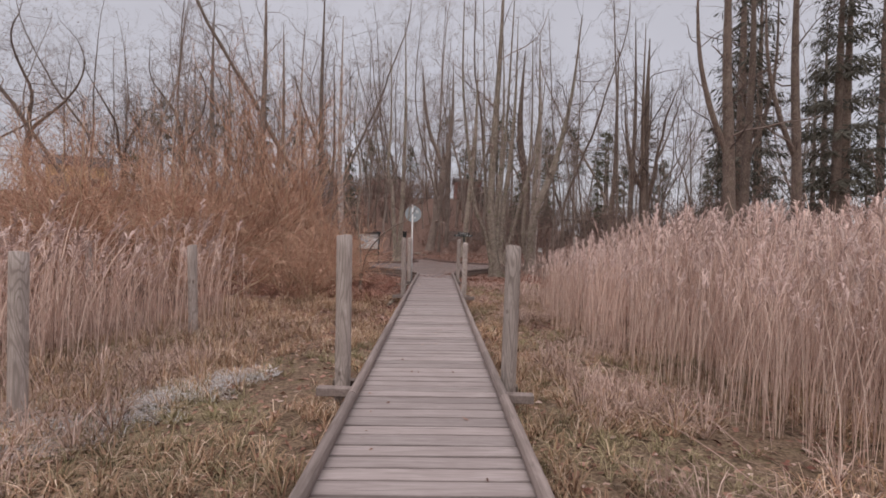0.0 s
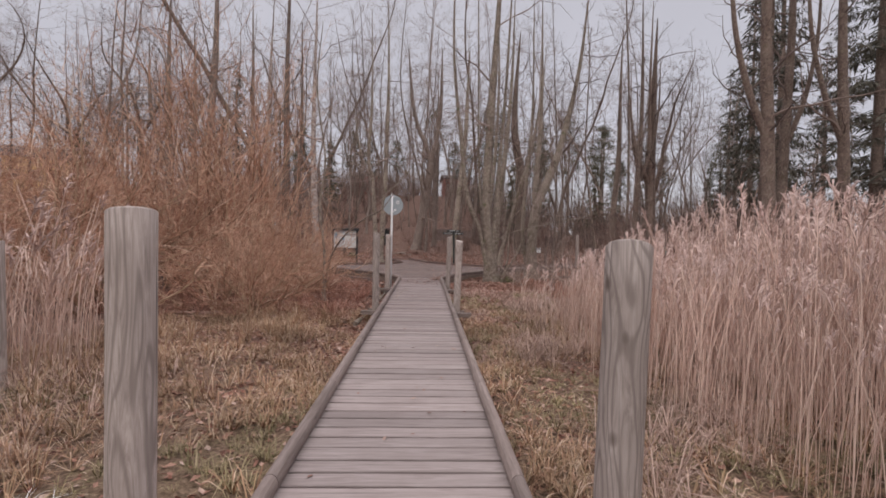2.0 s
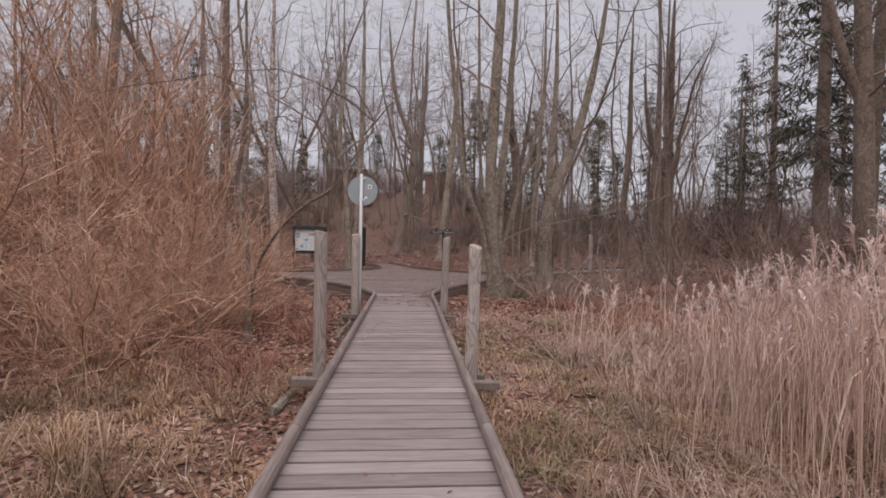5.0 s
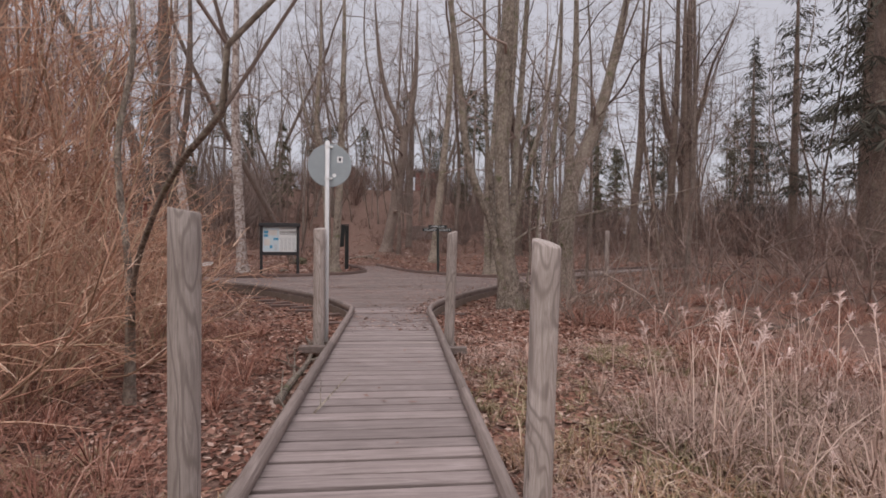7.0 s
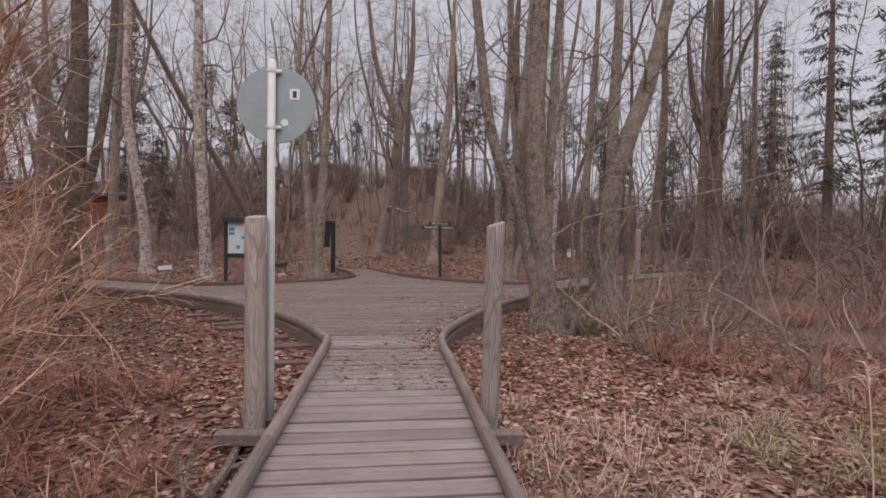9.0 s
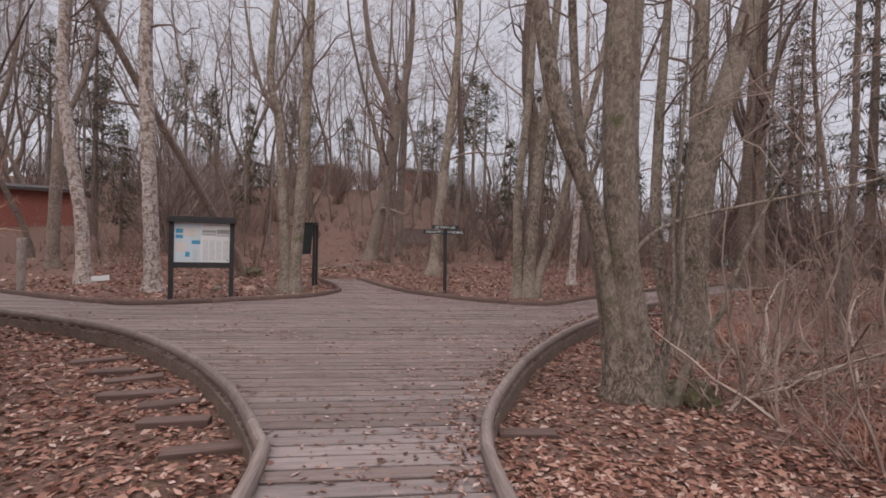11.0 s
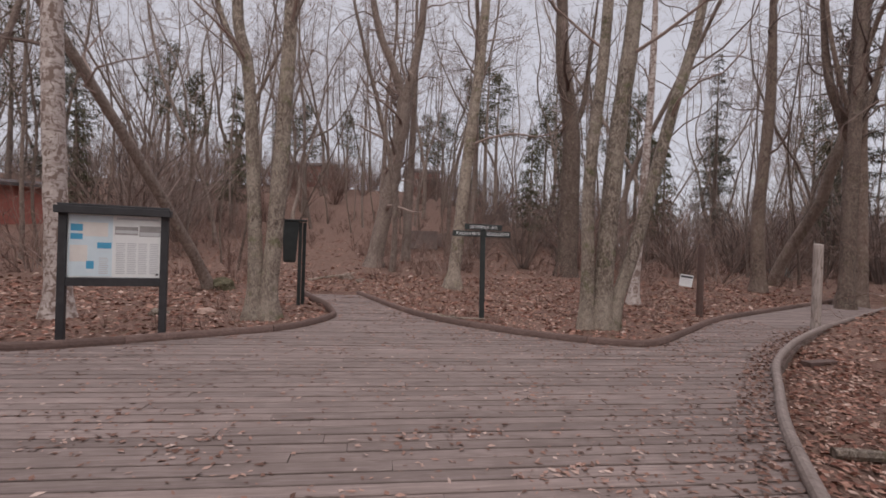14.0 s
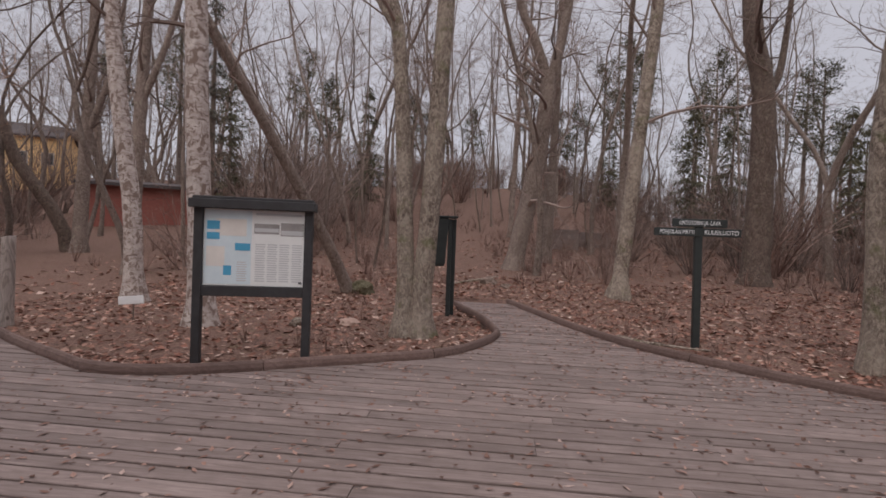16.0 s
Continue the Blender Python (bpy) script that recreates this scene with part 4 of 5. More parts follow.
def rock(x, y, size, seed, material, label, squash=0.7, name="stone"):
    bm = bmesh.new()
    bmesh.ops.create_icosphere(bm, subdivisions=3, radius=size)
    for v in bm.verts:
        k = 1 + 0.35 * noise.noise(v.co * (1.6 / size) + Vector((seed, 0, 0))) + 0.12 * noise.noise(v.co * (5 / size))
        v.co = Vector((v.co.x * k, v.co.y * k, v.co.z * k * squash))
    me = bpy.data.meshes.new(name)
    bm.to_mesh(me)
    bm.free()
    me.materials.append(material)
    ob = new(name, me)
    ob.matrix_world = pose(x, y, ground_height(x, y) + size * 0.15, 0, 0, seed * 40)
    return tagged(ob, label, "stone" if name == "stone" else "stump")


rock(-1.25, 36.0, 0.24, 1, M_BARK_DARK, "dark rotten stump at the start of the dirt path", 0.7, "stump")
rock(-0.75, 35.3, 0.16, 2, M_BARK_DARK, "small dark stump beside the dirt path", 0.6, "stump")
rock(-4.35, 33.4, 0.30, 3, M_MOSS, "mossy stump at the foot of a leaning tree", 0.9, "stump")
rock(3.40, 20.55, 0.27, 4, M_MOSS, "mossy stump at the foot of the big tree", 0.75, "stump")
rock(-4.2, 29.2, 0.16, 5, M_BARK, "weathered stone among leaves", 0.6)
rock(-3.5, 29.6, 0.18, 6, M_STRAW, "pale stone among leaves", 0.55)


def garden_box(x, y, w, d, h, material, label, turn=0):
    z = ground_height(x, y)
    b = thing("compost_box", pose(x, y, z, 0, 0, turn), label, "box")
    for k in range(4):
        zz = h * (k + 0.5) / 4
        for cx, cy, sx, sy in ((0, -d / 2, w, 0.04), (0, d / 2, w, 0.04), (-w / 2, 0, 0.04, d - 0.04), (w / 2, 0, 0.04, d - 0.04)):
            sp = Soup()
            sp.box((cx, cy, zz), (sx, sy, h / 4 - 0.015))
            part("board", sp, material, b)
    for cx in (-w / 2 + 0.05, w / 2 - 0.05):
        for cy in (-d / 2 + 0.05, d / 2 - 0.05):
            sp = Soup()
            sp.box((cx, cy, h / 2 - 0.05), (0.07, 0.07, h + 0.1))
            part("corner_post", sp, M_BEAM, b)


garden_box(2.1, 46.5, 1.7, 1.2, 1.0, M_RAIL, "grey board box in the wood")
garden_box(4.0, 47.5, 1.3, 1.1, 0.8, M_RAIL, "grey board box in the wood", 12)


def house(x, y, w, d, h, roof, wall, label, turn=0, windows=3, z=None):
    z = ground_height(x, y) if z is None else z
    b = thing("house", pose(x, y, z, 0, 0, turn), label, "house", "far houses")
    sp = Soup()
    sp.box((0, 0, h / 2 - 0.4), (w, d, h + 0.8))
    part("wall", sp, wall, b)
    sp = Soup()
    e = 0.5
    X, Y = w / 2 + e, d / 2 + e
    sp.add([(-X, -Y, h - 0.15), (X, -Y, h - 0.15), (X, 0, h + roof), (-X, 0, h + roof), (-X, Y, h - 0.15), (X, Y, h - 0.15),
            (-X, -Y, h + 0.05), (X, -Y, h + 0.05), (X, 0, h + roof + 0.2), (-X, 0, h + roof + 0.2), (-X, Y, h + 0.05), (X, Y, h + 0.05)],
           [(0, 1, 2, 3), (3, 2, 5, 4), (6, 9, 8, 7), (9, 10, 11, 8), (0, 6, 7, 1), (4, 5, 11, 10), (0, 3, 9, 6), (3, 4, 10, 9), (1, 7, 8, 2), (2, 8, 11, 5)])
    part("roof", sp, M_ROOF, b)
    sp = Soup()
    sp.add([(-w / 2, 0, 0)] * 0 + [(-w / 2 + 0.02, -d / 2 + 0.02, h - 0.2), (-w / 2 + 0.02, d / 2 - 0.02, h - 0.2), (-w / 2 + 0.02, 0, h + roof - 0.1),
            (w / 2 - 0.02, -d / 2 + 0.02, h - 0.2), (w / 2 - 0.02, d / 2 - 0.02, h - 0.2), (w / 2 - 0.02, 0, h + roof - 0.1)], [(0, 2, 1), (3, 4, 5), (0, 3, 5, 2), (1, 2, 5, 4)])
    part("gable", sp, wall, b)
    for k in range(windows):
        wx = -w / 2 + w * (k + 0.5) / windows
        sp = Soup()
        sp.box((wx, -d / 2 - 0.03, h * 0.55), (1.1, 0.08, 1.3))
        win = part("window", sp, M_PALEWALL, b, "white window frame")
        sp = Soup()
        sp.box((wx, -d / 2 - 0.07, h * 0.55), (0.9, 0.03, 1.1))
        part("pane", sp, M_GLASSY, win)


house(6.5, 100, 5, 6, 4.0, 0.8, M_REDWALL, "red wooden house with white windows on the hill", 4)
house(-11.0, 100, 6, 6, 4.0, 0.8, M_REDWALL, "red wooden house behind the trees", -8)
house(-50.5, 68, 6.5, 6, 5.0, 1.5, M_YELLOW, "yellow wooden house with window light in its wall colour", 30)
house(-23.8, 51.5, 6.5, 4, 2.2, 0.2, M_REDWALL, "low red shed with a flat dark roof", 28, windows=0)
house(36, 55, 6, 4, 2.4, 1.4, M_PALEWALL, "pale wooden garden shed", -40, windows=1)


def tarp_heap(x, y, w, h, seed):
    rock(x, y, w, seed, M_TEAL, "teal tarpaulin over a heap in the wood", h / w, "tarp_heap")


tarp_heap(20.5, 42.2, 0.5, 0.5, 7)

# ---- old trees near the walk ----
limb_tree(1, 2.80, 20.65, [
    [(0.06, 0.0, -0.5, 0.26), (0.02, 0.0, 0.1, 0.23), (-0.10, -0.02, 0.85, 0.18), (-0.21, -0.03, 1.6, 0.165), (-0.28, -0.03, 3.4, 0.16), (-0.15, 0.05, 6.5, 0.15), (0.1, 0.3, 11, 0.08), (0.2, 0.5, 16, 0.02)],
    [(-0.14, 0.0, -0.4, 0.15), (-0.22, -0.02, 0.5, 0.115), (-0.33, -0.03, 0.95, 0.09), (-0.42, -0.04, 1.4, 0.085), (-0.58, -0.05, 1.95, 0.09), (-0.84, -0.06, 2.5, 0.092), (-1.08, -0.05, 3.35, 0.088), (-1.25, 0.1, 5.0, 0.075), (-1.6, 0.3, 8.5, 0.05), (-1.6, 0.5, 13, 0.015)],
    [(-0.08, 0.25, -0.4, 0.07), (-0.20, 0.5, 1.2, 0.06), (-0.34, 0.7, 2.4, 0.055), (-0.5, 0.8, 4.5, 0.05), (-0.6, 0.9, 9, 0.03), (-0.7, 0.9, 13, 0.012)],
    [(-0.03, 0.03, -0.4, 0.10), (0.0, 0.10, 0.8, 0.09), (0.10, 0.35, 2.0, 0.085), (0.22, 0.6, 3.6, 0.08), (0.5, 0.9, 7, 0.06), (0.8, 1.2, 13, 0.02)],
    [(0.25, 0.05, -0.3, 0.035), (0.42, 0.0, 0.8, 0.026), (0.40, 0.0, 1.7, 0.022), (0.52, 0.05, 2.8, 0.018), (0.6, 0.1, 4.6, 0.006)],
    [(0.35, 0.15, -0.3, 0.04), (0.62, 0.15, 0.7, 0.03), (0.66, 0.2, 1.8, 0.025), (0.85, 0.2, 3.2, 0.018), (0.9, 0.2, 5.0, 0.006)],
    [(0.30, -0.25, -0.3, 0.05), (0.48, -0.25, 0.25, 0.04), (0.85, -0.2, 0.75, 0.03), (1.05, -0.2, 1.3, 0.022), (1.5, -0.2, 2.2, 0.012), (1.9, -0.2, 3.0, 0.005)],
    [(-0.12, 0.0, 1.15, 0.03), (0.3, 0.5, 1.42, 0.028), (1.0, 0.9, 1.75, 0.024), (2.2, 0.9, 2.05, 0.02), (3.6, 0.8, 2.35, 0.016), (5.2, 0.6, 2.85, 0.012), (7.0, 0.4, 3.3, 0.005)]],
    M_BARK, M_TWIG, "large many-stemmed grey-barked tree beside the boardwalk", twigs=6, flare=1.4, sides=18)
limb_tree(2, 4.75, 22.4, [
    [(0, 0, -0.5, 0.30), (-0.05, 0.05, 0.8, 0.23), (0.02, 0.1, 2.0, 0.215), (0.24, 0.2, 3.05, 0.20), (0.85, 0.45, 4.4, 0.18), (1.4, 0.7, 6.0, 0.14), (2.1, 1.0, 9, 0.08), (2.6, 1.3, 13, 0.02)],
    [(0.10, 0.15, 2.4, 0.13), (0.10, 0.25, 3.3, 0.125), (0.17, 0.35, 4.4, 0.12), (0.4, 0.7, 7, 0.08), (0.4, 1.0, 12, 0.015)],
    [(0.0, 0.4, -0.3, 0.11), (-0.3, 0.6, 1.5, 0.09), (-0.2, 0.8, 3.5, 0.08), (0.1, 1.1, 7, 0.05), (0.1, 1.3, 12, 0.015)]],
    M_BARK, M_TWIG_DARK, "leaning grey-barked tree with several stems", flare=1.4)
limb_tree(3, -2.32, 28.95, [
    [(-0.10, 0, -0.5, 0.19), (-0.12, 0, 0.5, 0.145), (-0.16, 0, 1.6, 0.125), (-0.36, 0.05, 4.4, 0.11), (-0.62, 0.1, 5.8, 0.10), (-0.5, 0.3, 9, 0.06), (-0.6, 0.4, 14, 0.015)],
    [(0.12, 0, -0.5, 0.20), (0.12, 0, 0.5, 0.165), (0.2, 0, 1.6, 0.15), (0.32, 0.02, 4.5, 0.135), (0.36, 0.05, 6, 0.125), (0.4, 0.2, 10, 0.07), (0.3, 0.2, 15, 0.015)],
    [(-0.40, 0.05, 4.6, 0.06), (-0.75, 0.1, 5.2, 0.055), (-1.1, 0.2, 6.2, 0.045), (-1.5, 0.4, 8.5, 0.02)]],
    M_BARK, M_TWIG, "twin-stemmed smooth grey tree behind the kerb", flare=1.5)
limb_tree(4, 4.0, 28.38, [
    [(-0.26, 0, -0.5, 0.16), (-0.27, 0, 1.0, 0.125), (-0.30, 0, 2.8, 0.115), (-0.05, 0.05, 5.8, 0.10), (0.1, 0.2, 10, 0.06), (0.0, 0.3, 14, 0.015)],
    [(0.02, 0, -0.5, 0.22), (0.05, 0, 0.8, 0.18), (0.22, 0, 3.6, 0.165), (0.5, 0.05, 6, 0.14), (0.8, 0.2, 10, 0.08), (0.9, 0.3, 15, 0.015)],
    [(0.18, -0.05, -0.5, 0.15), (0.28, -0.05, 0.4, 0.125), (0.68, -0.05, 1.7, 0.12), (1.32, -0.02, 4.2, 0.11), (1.85, 0.05, 6, 0.09), (2.4, 0.2, 9, 0.05), (2.7, 0.3, 12, 0.012)]],
    M_BARK, M_TWIG, "clump of three grey stems beside the kerb", flare=1.35)
limb_tree(5, 2.1, 34.6, [[(0, 0, -0.5, 0.26), (0.05, 0, 0.6, 0.20), (0.32, 0, 3.8, 0.18), (0.75, 0.05, 8.6, 0.15), (0.9, 0.2, 14, 0.03)]],
    M_BARK, M_TWIG, "tall grey tree leaning slightly", flare=1.6, kids=(0, 5, 2))
limb_tree(6, 7.35, 38.4, [
    [(0, 0, -0.5, 0.5), (0.0, 0, 0.6, 0.42), (0.05, 0, 3.5, 0.38), (0.0, 0, 6.5, 0.33), (-0.45, 0, 9, 0.28), (-0.5, 0.1, 12, 0.2), (-0.2, 0.2, 17, 0.03)],
    [(0.0, 0, 6.3, 0.14), (0.5, 0.1, 7.3, 0.11), (0.8, 0.2, 9.5, 0.08), (1.2, 0.3, 13, 0.02)]],
    M_BARK_DARK, M_TWIG_DARK, "thick dark old tree with a bent trunk", flare=1.3)
limb_tree(7, -0.35, 39.6, [
    [(-0.1, 0, -0.5, 0.40), (0.0, 0, 0.9, 0.33), (0.5, 0, 3.6, 0.30), (0.85, 0.05, 6, 0.29), (0.98, 0.1, 7.5, 0.28)],
    [(0.98, 0.1, 7.3, 0.20), (0.45, 0.1, 8.8, 0.17), (-0.15, 0.1, 10.2, 0.15), (-0.6, 0.1, 12.5, 0.12), (-0.9, 0.3, 16, 0.03)],
    [(0.98, 0.1, 7.3, 0.20), (1.4, 0.1, 9.2, 0.17), (1.65, 0.1, 11.5, 0.15), (1.7, 0.2, 16, 0.03)]],
    M_BARK_FAR, M_TWIG, "old tree with a forked trunk beside the dirt path", flare=1.4)
limb_tree(8, -4.6, 33.5, [[(0, 0, -0.3, 0.15), (-0.35, -0.5, 0.9, 0.135), (-1.2, -1.8, 3.2, 0.12), (-2.2, -3.3, 5.7, 0.10), (-3.2, -4.8, 8.5, 0.07), (-3.9, -5.6, 11, 0.02)]],
    M_BARK_FAR, M_TWIG, "slender trunk leaning far over", name="leaning_tree", flare=1.3, twigs=6)
limb_tree(9, -5.7, 28.75, [[(0.1, 0, -0.5, 0.24), (0.06, 0, 0.6, 0.19), (0.0, 0, 1.8, 0.175), (-0.12, 0, 4.2, 0.165), (-0.2, 0.05, 7, 0.14), (-0.1, 0.1, 15, 0.02)]],
    M_BIRCH, M_TWIG_DARK, "white-barked birch with dark plates", name="birch_tree", flare=1.35)
limb_tree(10, -8.4, 30.7, [[(0.1, 0, -0.5, 0.23), (0.05, 0, 0.6, 0.18), (-0.05, 0, 2.0, 0.165), (-0.45, 0, 4.6, 0.155), (-0.6, 0.05, 7, 0.13), (-0.3, 0.1, 15, 0.02)]],
    M_BIRCH, M_TWIG_DARK, "white-barked birch with dark plates", name="birch_tree", flare=1.35)
limb_tree(11, 6.95, 32.3, [[(-0.1, 0, -0.5, 0.19), (-0.05, 0, 0.6, 0.13), (0.1, 0, 3.2, 0.11), (0.25, 0, 7, 0.09), (0.3, 0.1, 13, 0.015)]],
    M_BIRCH, M_TWIG_DARK, "slim white-barked birch in the wood", name="birch_tree", flare=1.3)
limb_tree(12, 13.4, 35.4, [[(0, 0, -0.5, 0.32), (0.0, 0, 0.6, 0.24), (-0.1, 0, 3.0, 0.21), (0.2, 0, 7, 0.18), (0.25, 0.1, 12, 0.1), (0.3, 0.1, 16, 0.02)]],
    M_BARK_DARK, M_TWIG_DARK, "dark straight old tree in the wood", flare=1.3)
limb_tree(13, 15.0, 33.4, [[(0, 0, -0.5, 0.42), (0.0, 0, 1.0, 0.34), (-0.05, 0, 5.5, 0.3), (0, 0, 11, 0.2), (0.1, 0, 16, 0.03)],
    [(-0.05, 0, 5.0, 0.16), (-0.7, 0, 6.2, 0.14), (-1.2, 0, 7.6, 0.12), (-1.6, 0, 11, 0.03)]],
    M_BARK_DARK, M_TWIG_DARK, "thick dark old tree with a side limb", flare=1.3)
limb_tree(14, 1.0, 42.0, [[(0, 0, -0.3, 0.22), (0.1, 0, 4, 0.18), (0.2, 0, 9, 0.13), (0.1, 0, 15, 0.02)]], M_BARK_FAR, M_TWIG, "tall grey-brown tree in the wood", flare=1.3, kids=(0, 5, 2))
for i, (x, y, r) in enumerate(((12.2, 18.7, 0.26), (13.4, 19.8, 0.20), (15.4, 19.2, 0.22), (-17.3, 38.9, 0.26), (-14.5, 31.0, 0.22), (13.4, 32.1, 0.2), (14.9, 33.0, 0.18), (-11.5, 34.5, 0.2))):
    k = 1 if i % 2 else -1
    limb_tree(20 + i, x, y, [[(0, 0, -0.5, r * 1.2), (0.0, 0, 1.0, r), (0.12 * k, 0.05, 5, r * 0.85), (0.3 * k, 0.1, 10, r * 0.6), (0.2 * k, 0.2, 17, 0.02)],
                              [(0.12 * k, 0.05, 5, r * 0.5), (0.9 * k, 0.1, 7, r * 0.42), (1.4 * k, 0.2, 9.5, r * 0.3), (1.5 * k, 0.3, 13, 0.015)]],
              M_BARK_DARK if x > 0 else M_BARK_FAR, M_TWIG_DARK, "tall leafless tree with a forked crown", flare=1.3, twigs=8, kids=(0, 5, 2))

limb_tree(15, -2.35, 14.7, [
    [(0.0, 0, -0.4, 0.05), (0.0, 0, 1.0, 0.032), (-0.15, 0.1, 2.2, 0.028), (-0.05, 0.2, 3.4, 0.024), (-0.3, 0.3, 5.2, 0.02), (-0.2, 0.4, 7, 0.008)],
    [(0.02, 0, 0.2, 0.035), (0.3, -0.5, 1.0, 0.024), (0.8, -1.2, 1.55, 0.020), (1.3, -1.9, 1.85, 0.018), (1.66, -2.35, 2.0, 0.017), (1.7, -2.4, 2.3, 0.015), (1.95, -2.5, 2.5, 0.012), (2.3, -2.6, 2.9, 0.006)]],
    M_BARK, M_TWIG, "crooked small tree with an arching limb", flare=1.3, twigs=5)
limb_tree(16, -5.6, 22.2, [[(0, 0, -0.4, 0.2), (0.0, 0, 1.0, 0.16), (0.15, 0, 4, 0.14), (0.1, 0.1, 8, 0.1), (0.2, 0.2, 14, 0.015)],
    [(0.1, 0, 1.5, 0.08), (0.5, 0, 3.2, 0.075), (0.75, 0, 5.5, 0.06), (0.7, 0, 10, 0.02)]], M_BARK_FAR, M_TWIG, "tall brown-barked tree behind the willows", flare=1.3)
limb_tree(17, -7.6, 20.2, [[(0, 0, -0.4, 0.2), (0.0, 0, 1.0, 0.15), (-0.1, 0, 4, 0.13), (0.1, 0.1, 8, 0.1), (0.1, 0.2, 14, 0.015)]], M_BARK_FAR, M_TWIG, "tall brown-barked tree behind the willows", flare=1.3)

# ---- the wood behind ----
R = random.Random(11)
WOOD = [bare_tree(100, 21, 0.11, 0.26, crook=0.07), bare_tree(101, 23, 0.14, 0.34, crook=0.10, reach=0.2), bare_tree(102, 18, 0.09, crook=0.12, forks=3, fork_at=0.16, reach=0.2, rise=0.9),
        bare_tree(103, 20, 0.12, crook=0.14, forks=2, fork_at=0.36, reach=0.22), bare_tree(104, 17, 0.075, 0.3, 26, crook=0.07, reach=0.17, rise=0.9), bare_tree(105, 19, 0.10, crook=0.14, forks=3, fork_at=0.28, reach=0.2, rise=0.8),
        bare_tree(106, 15, 0.06, 0.22, 24, crook=0.10, reach=0.2, rise=0.8), bare_tree(107, 21, 0.12, crook=0.13, forks=2, fork_at=0.22, reach=0.22)]
SAPLINGS = [bare_tree(130 + i, (15, 12, 17, 13)[i], (0.055, 0.045, 0.07, 0.05)[i], (0.2, 0.15, 0.3, 0.25)[i], 20, (0, 5, 4), crook=(0.04, 0.06, 0.035, 0.05)[i], reach=0.15, rise=1.0, least=0.007, bark=(M_BARK_FAR, M_BARK_DARK)[i % 2], twig=(M_TWIG, M_TWIG_DARK)[i % 2],
                      label="slim straight leafless sapling in the wood") for i in range(4)]
CROOKED = [bare_tree(120, 17, 0.24, crook=0.20, forks=3, fork_at=0.38, limbs=42, reach=0.28, rise=0.25, bark=M_BARK_DARK, twig=M_TWIG_DARK, label="crooked old leafless tree with contorted limbs"),
           bare_tree(121, 19, 0.22, crook=0.17, forks=2, fork_at=0.46, limbs=42, reach=0.26, rise=0.3, bark=M_BARK_DARK, twig=M_TWIG_DARK, label="crooked old leafless tree with contorted limbs")]
SPRUCES = [spruce(31, 19, 2.7, "tall dark spruce tree with drooping boughs", density=0.6, bare=0.2), spruce(32, 9, 1.7, "young dull green conifer in the wood", needles=M_PINE, density=0.8, bare=0.2)]
PINES = [pine(41, 15, "tall pine tree with a clumped crown"), pine(42, 11, "pine tree with a clumped crown")]
BRUSH = [thicket(51, 2.7, 0.8, 12, 8, 6, M_TWIG, M_BRUSH, "leafless reddish-brown brush in the wood", "underwood", wander=0.2), thicket(52, 3.6, 0.55, 11, 9, 6, M_TWIG, M_BRUSH, "leafless brown thicket in the wood", "underwood", wander=0.16),
         thicket(53, 2.9, 0.7, 9, 6, 4, M_BRUSH_STEM, M_TWIG, "tangled grey-brown thicket beside the big tree", "underwood", r=0.024, wander=0.2)]
FAR_BRUSH = [shrub(54, 4.0, 0.55, 40, 9, M_BRUSH, "tall leafless thicket far in the wood", "underwood", seg=3, thick=1.5), shrub(55, 5.0, 0.4, 36, 10, M_TWIG, "tall leafless saplings far in the wood", "underwood", seg=3, thick=1.6),
             shrub(56, 4.4, 0.5, 40, 10, M_TWIG_DARK, "dark leafless thicket far in the wood", "underwood", seg=3, thick=1.6)]
WILLOWS = [thicket(61, 4.4, 0.7, 26, 13, 8, M_WILLOW_STEM, M_WILLOW, "dense orange-brown leafless willow bush", "willow bushes", "willow_bush", r=0.022, wander=0.2, least=0.0045),
           thicket(62, 3.6, 1.3, 26, 12, 8, M_WILLOW_STEM, M_WILLOW, "spreading orange-brown leafless willow bush", "willow bushes", "willow_bush", r=0.022, wander=0.26, droop=0.06, least=0.0045),
           thicket(63, 7.4, 0.26, 13, 17, 6, M_WILLOW_STEM, M_WILLOW, "tall upright reddish leafless willow bush", "willow bushes", "willow_bush", r=0.026, wander=0.11, least=0.005)]
PATH_LINE = [(-1.4, 33), (-1.6, 38), (-2.6, 45), (-3.0, 49)]


def free(x, y, gap):
    return not inside(x, y) and min(near_line(x, y, LEFT_RAIL), near_line(x, y, RIGHT_RAIL), near_line(x, y, BOARD_KERB), near_line(x, y, MID_KERB), near_line(x, y, PATH_LINE)) > gap


def before_shed(x, y):
    """The open strip in front of the red shed."""
    return y < 52 and -0.98 < (x + 1.1) / (y - 21.7) < -0.68


NEAR_WOOD = [WOOD[0], WOOD[1], WOOD[4], *SAPLINGS[:3]]
taken = [(2.8, 20.65), (4.55, 22.3), (-2.32, 28.95), (4, 28.38), (2.1, 34.6), (7.35, 38.4), (-0.35, 39.6), (-4.6, 33.5), (-5.7, 28.75), (-8.4, 30.7), (6.95, 32.3), (13.4, 35.4), (15, 33.4)]
count = 0
while count < 84:
    y = 34 + 56 * R.random() ** 0.62
    x = R.uniform(-1, 1) * (8 + 0.66 * y)
    if x > 8 and y < 36 and R.random() < 0.5:
        continue
    if x < -8 and y < 50 and R.random() < 0.6:
        continue
    if not free(x, y, 1.6) or min(math.hypot(x - a, y - b) for a, b in taken) < 1.5:
        continue
    taken.append((x, y))
    put(R.choice(WOOD), x, y, R.uniform(0, 360), R.uniform(0.78, 1.12) * (1.0 + 0.25 * smooth_step(42, 60, y)))
    count += 1
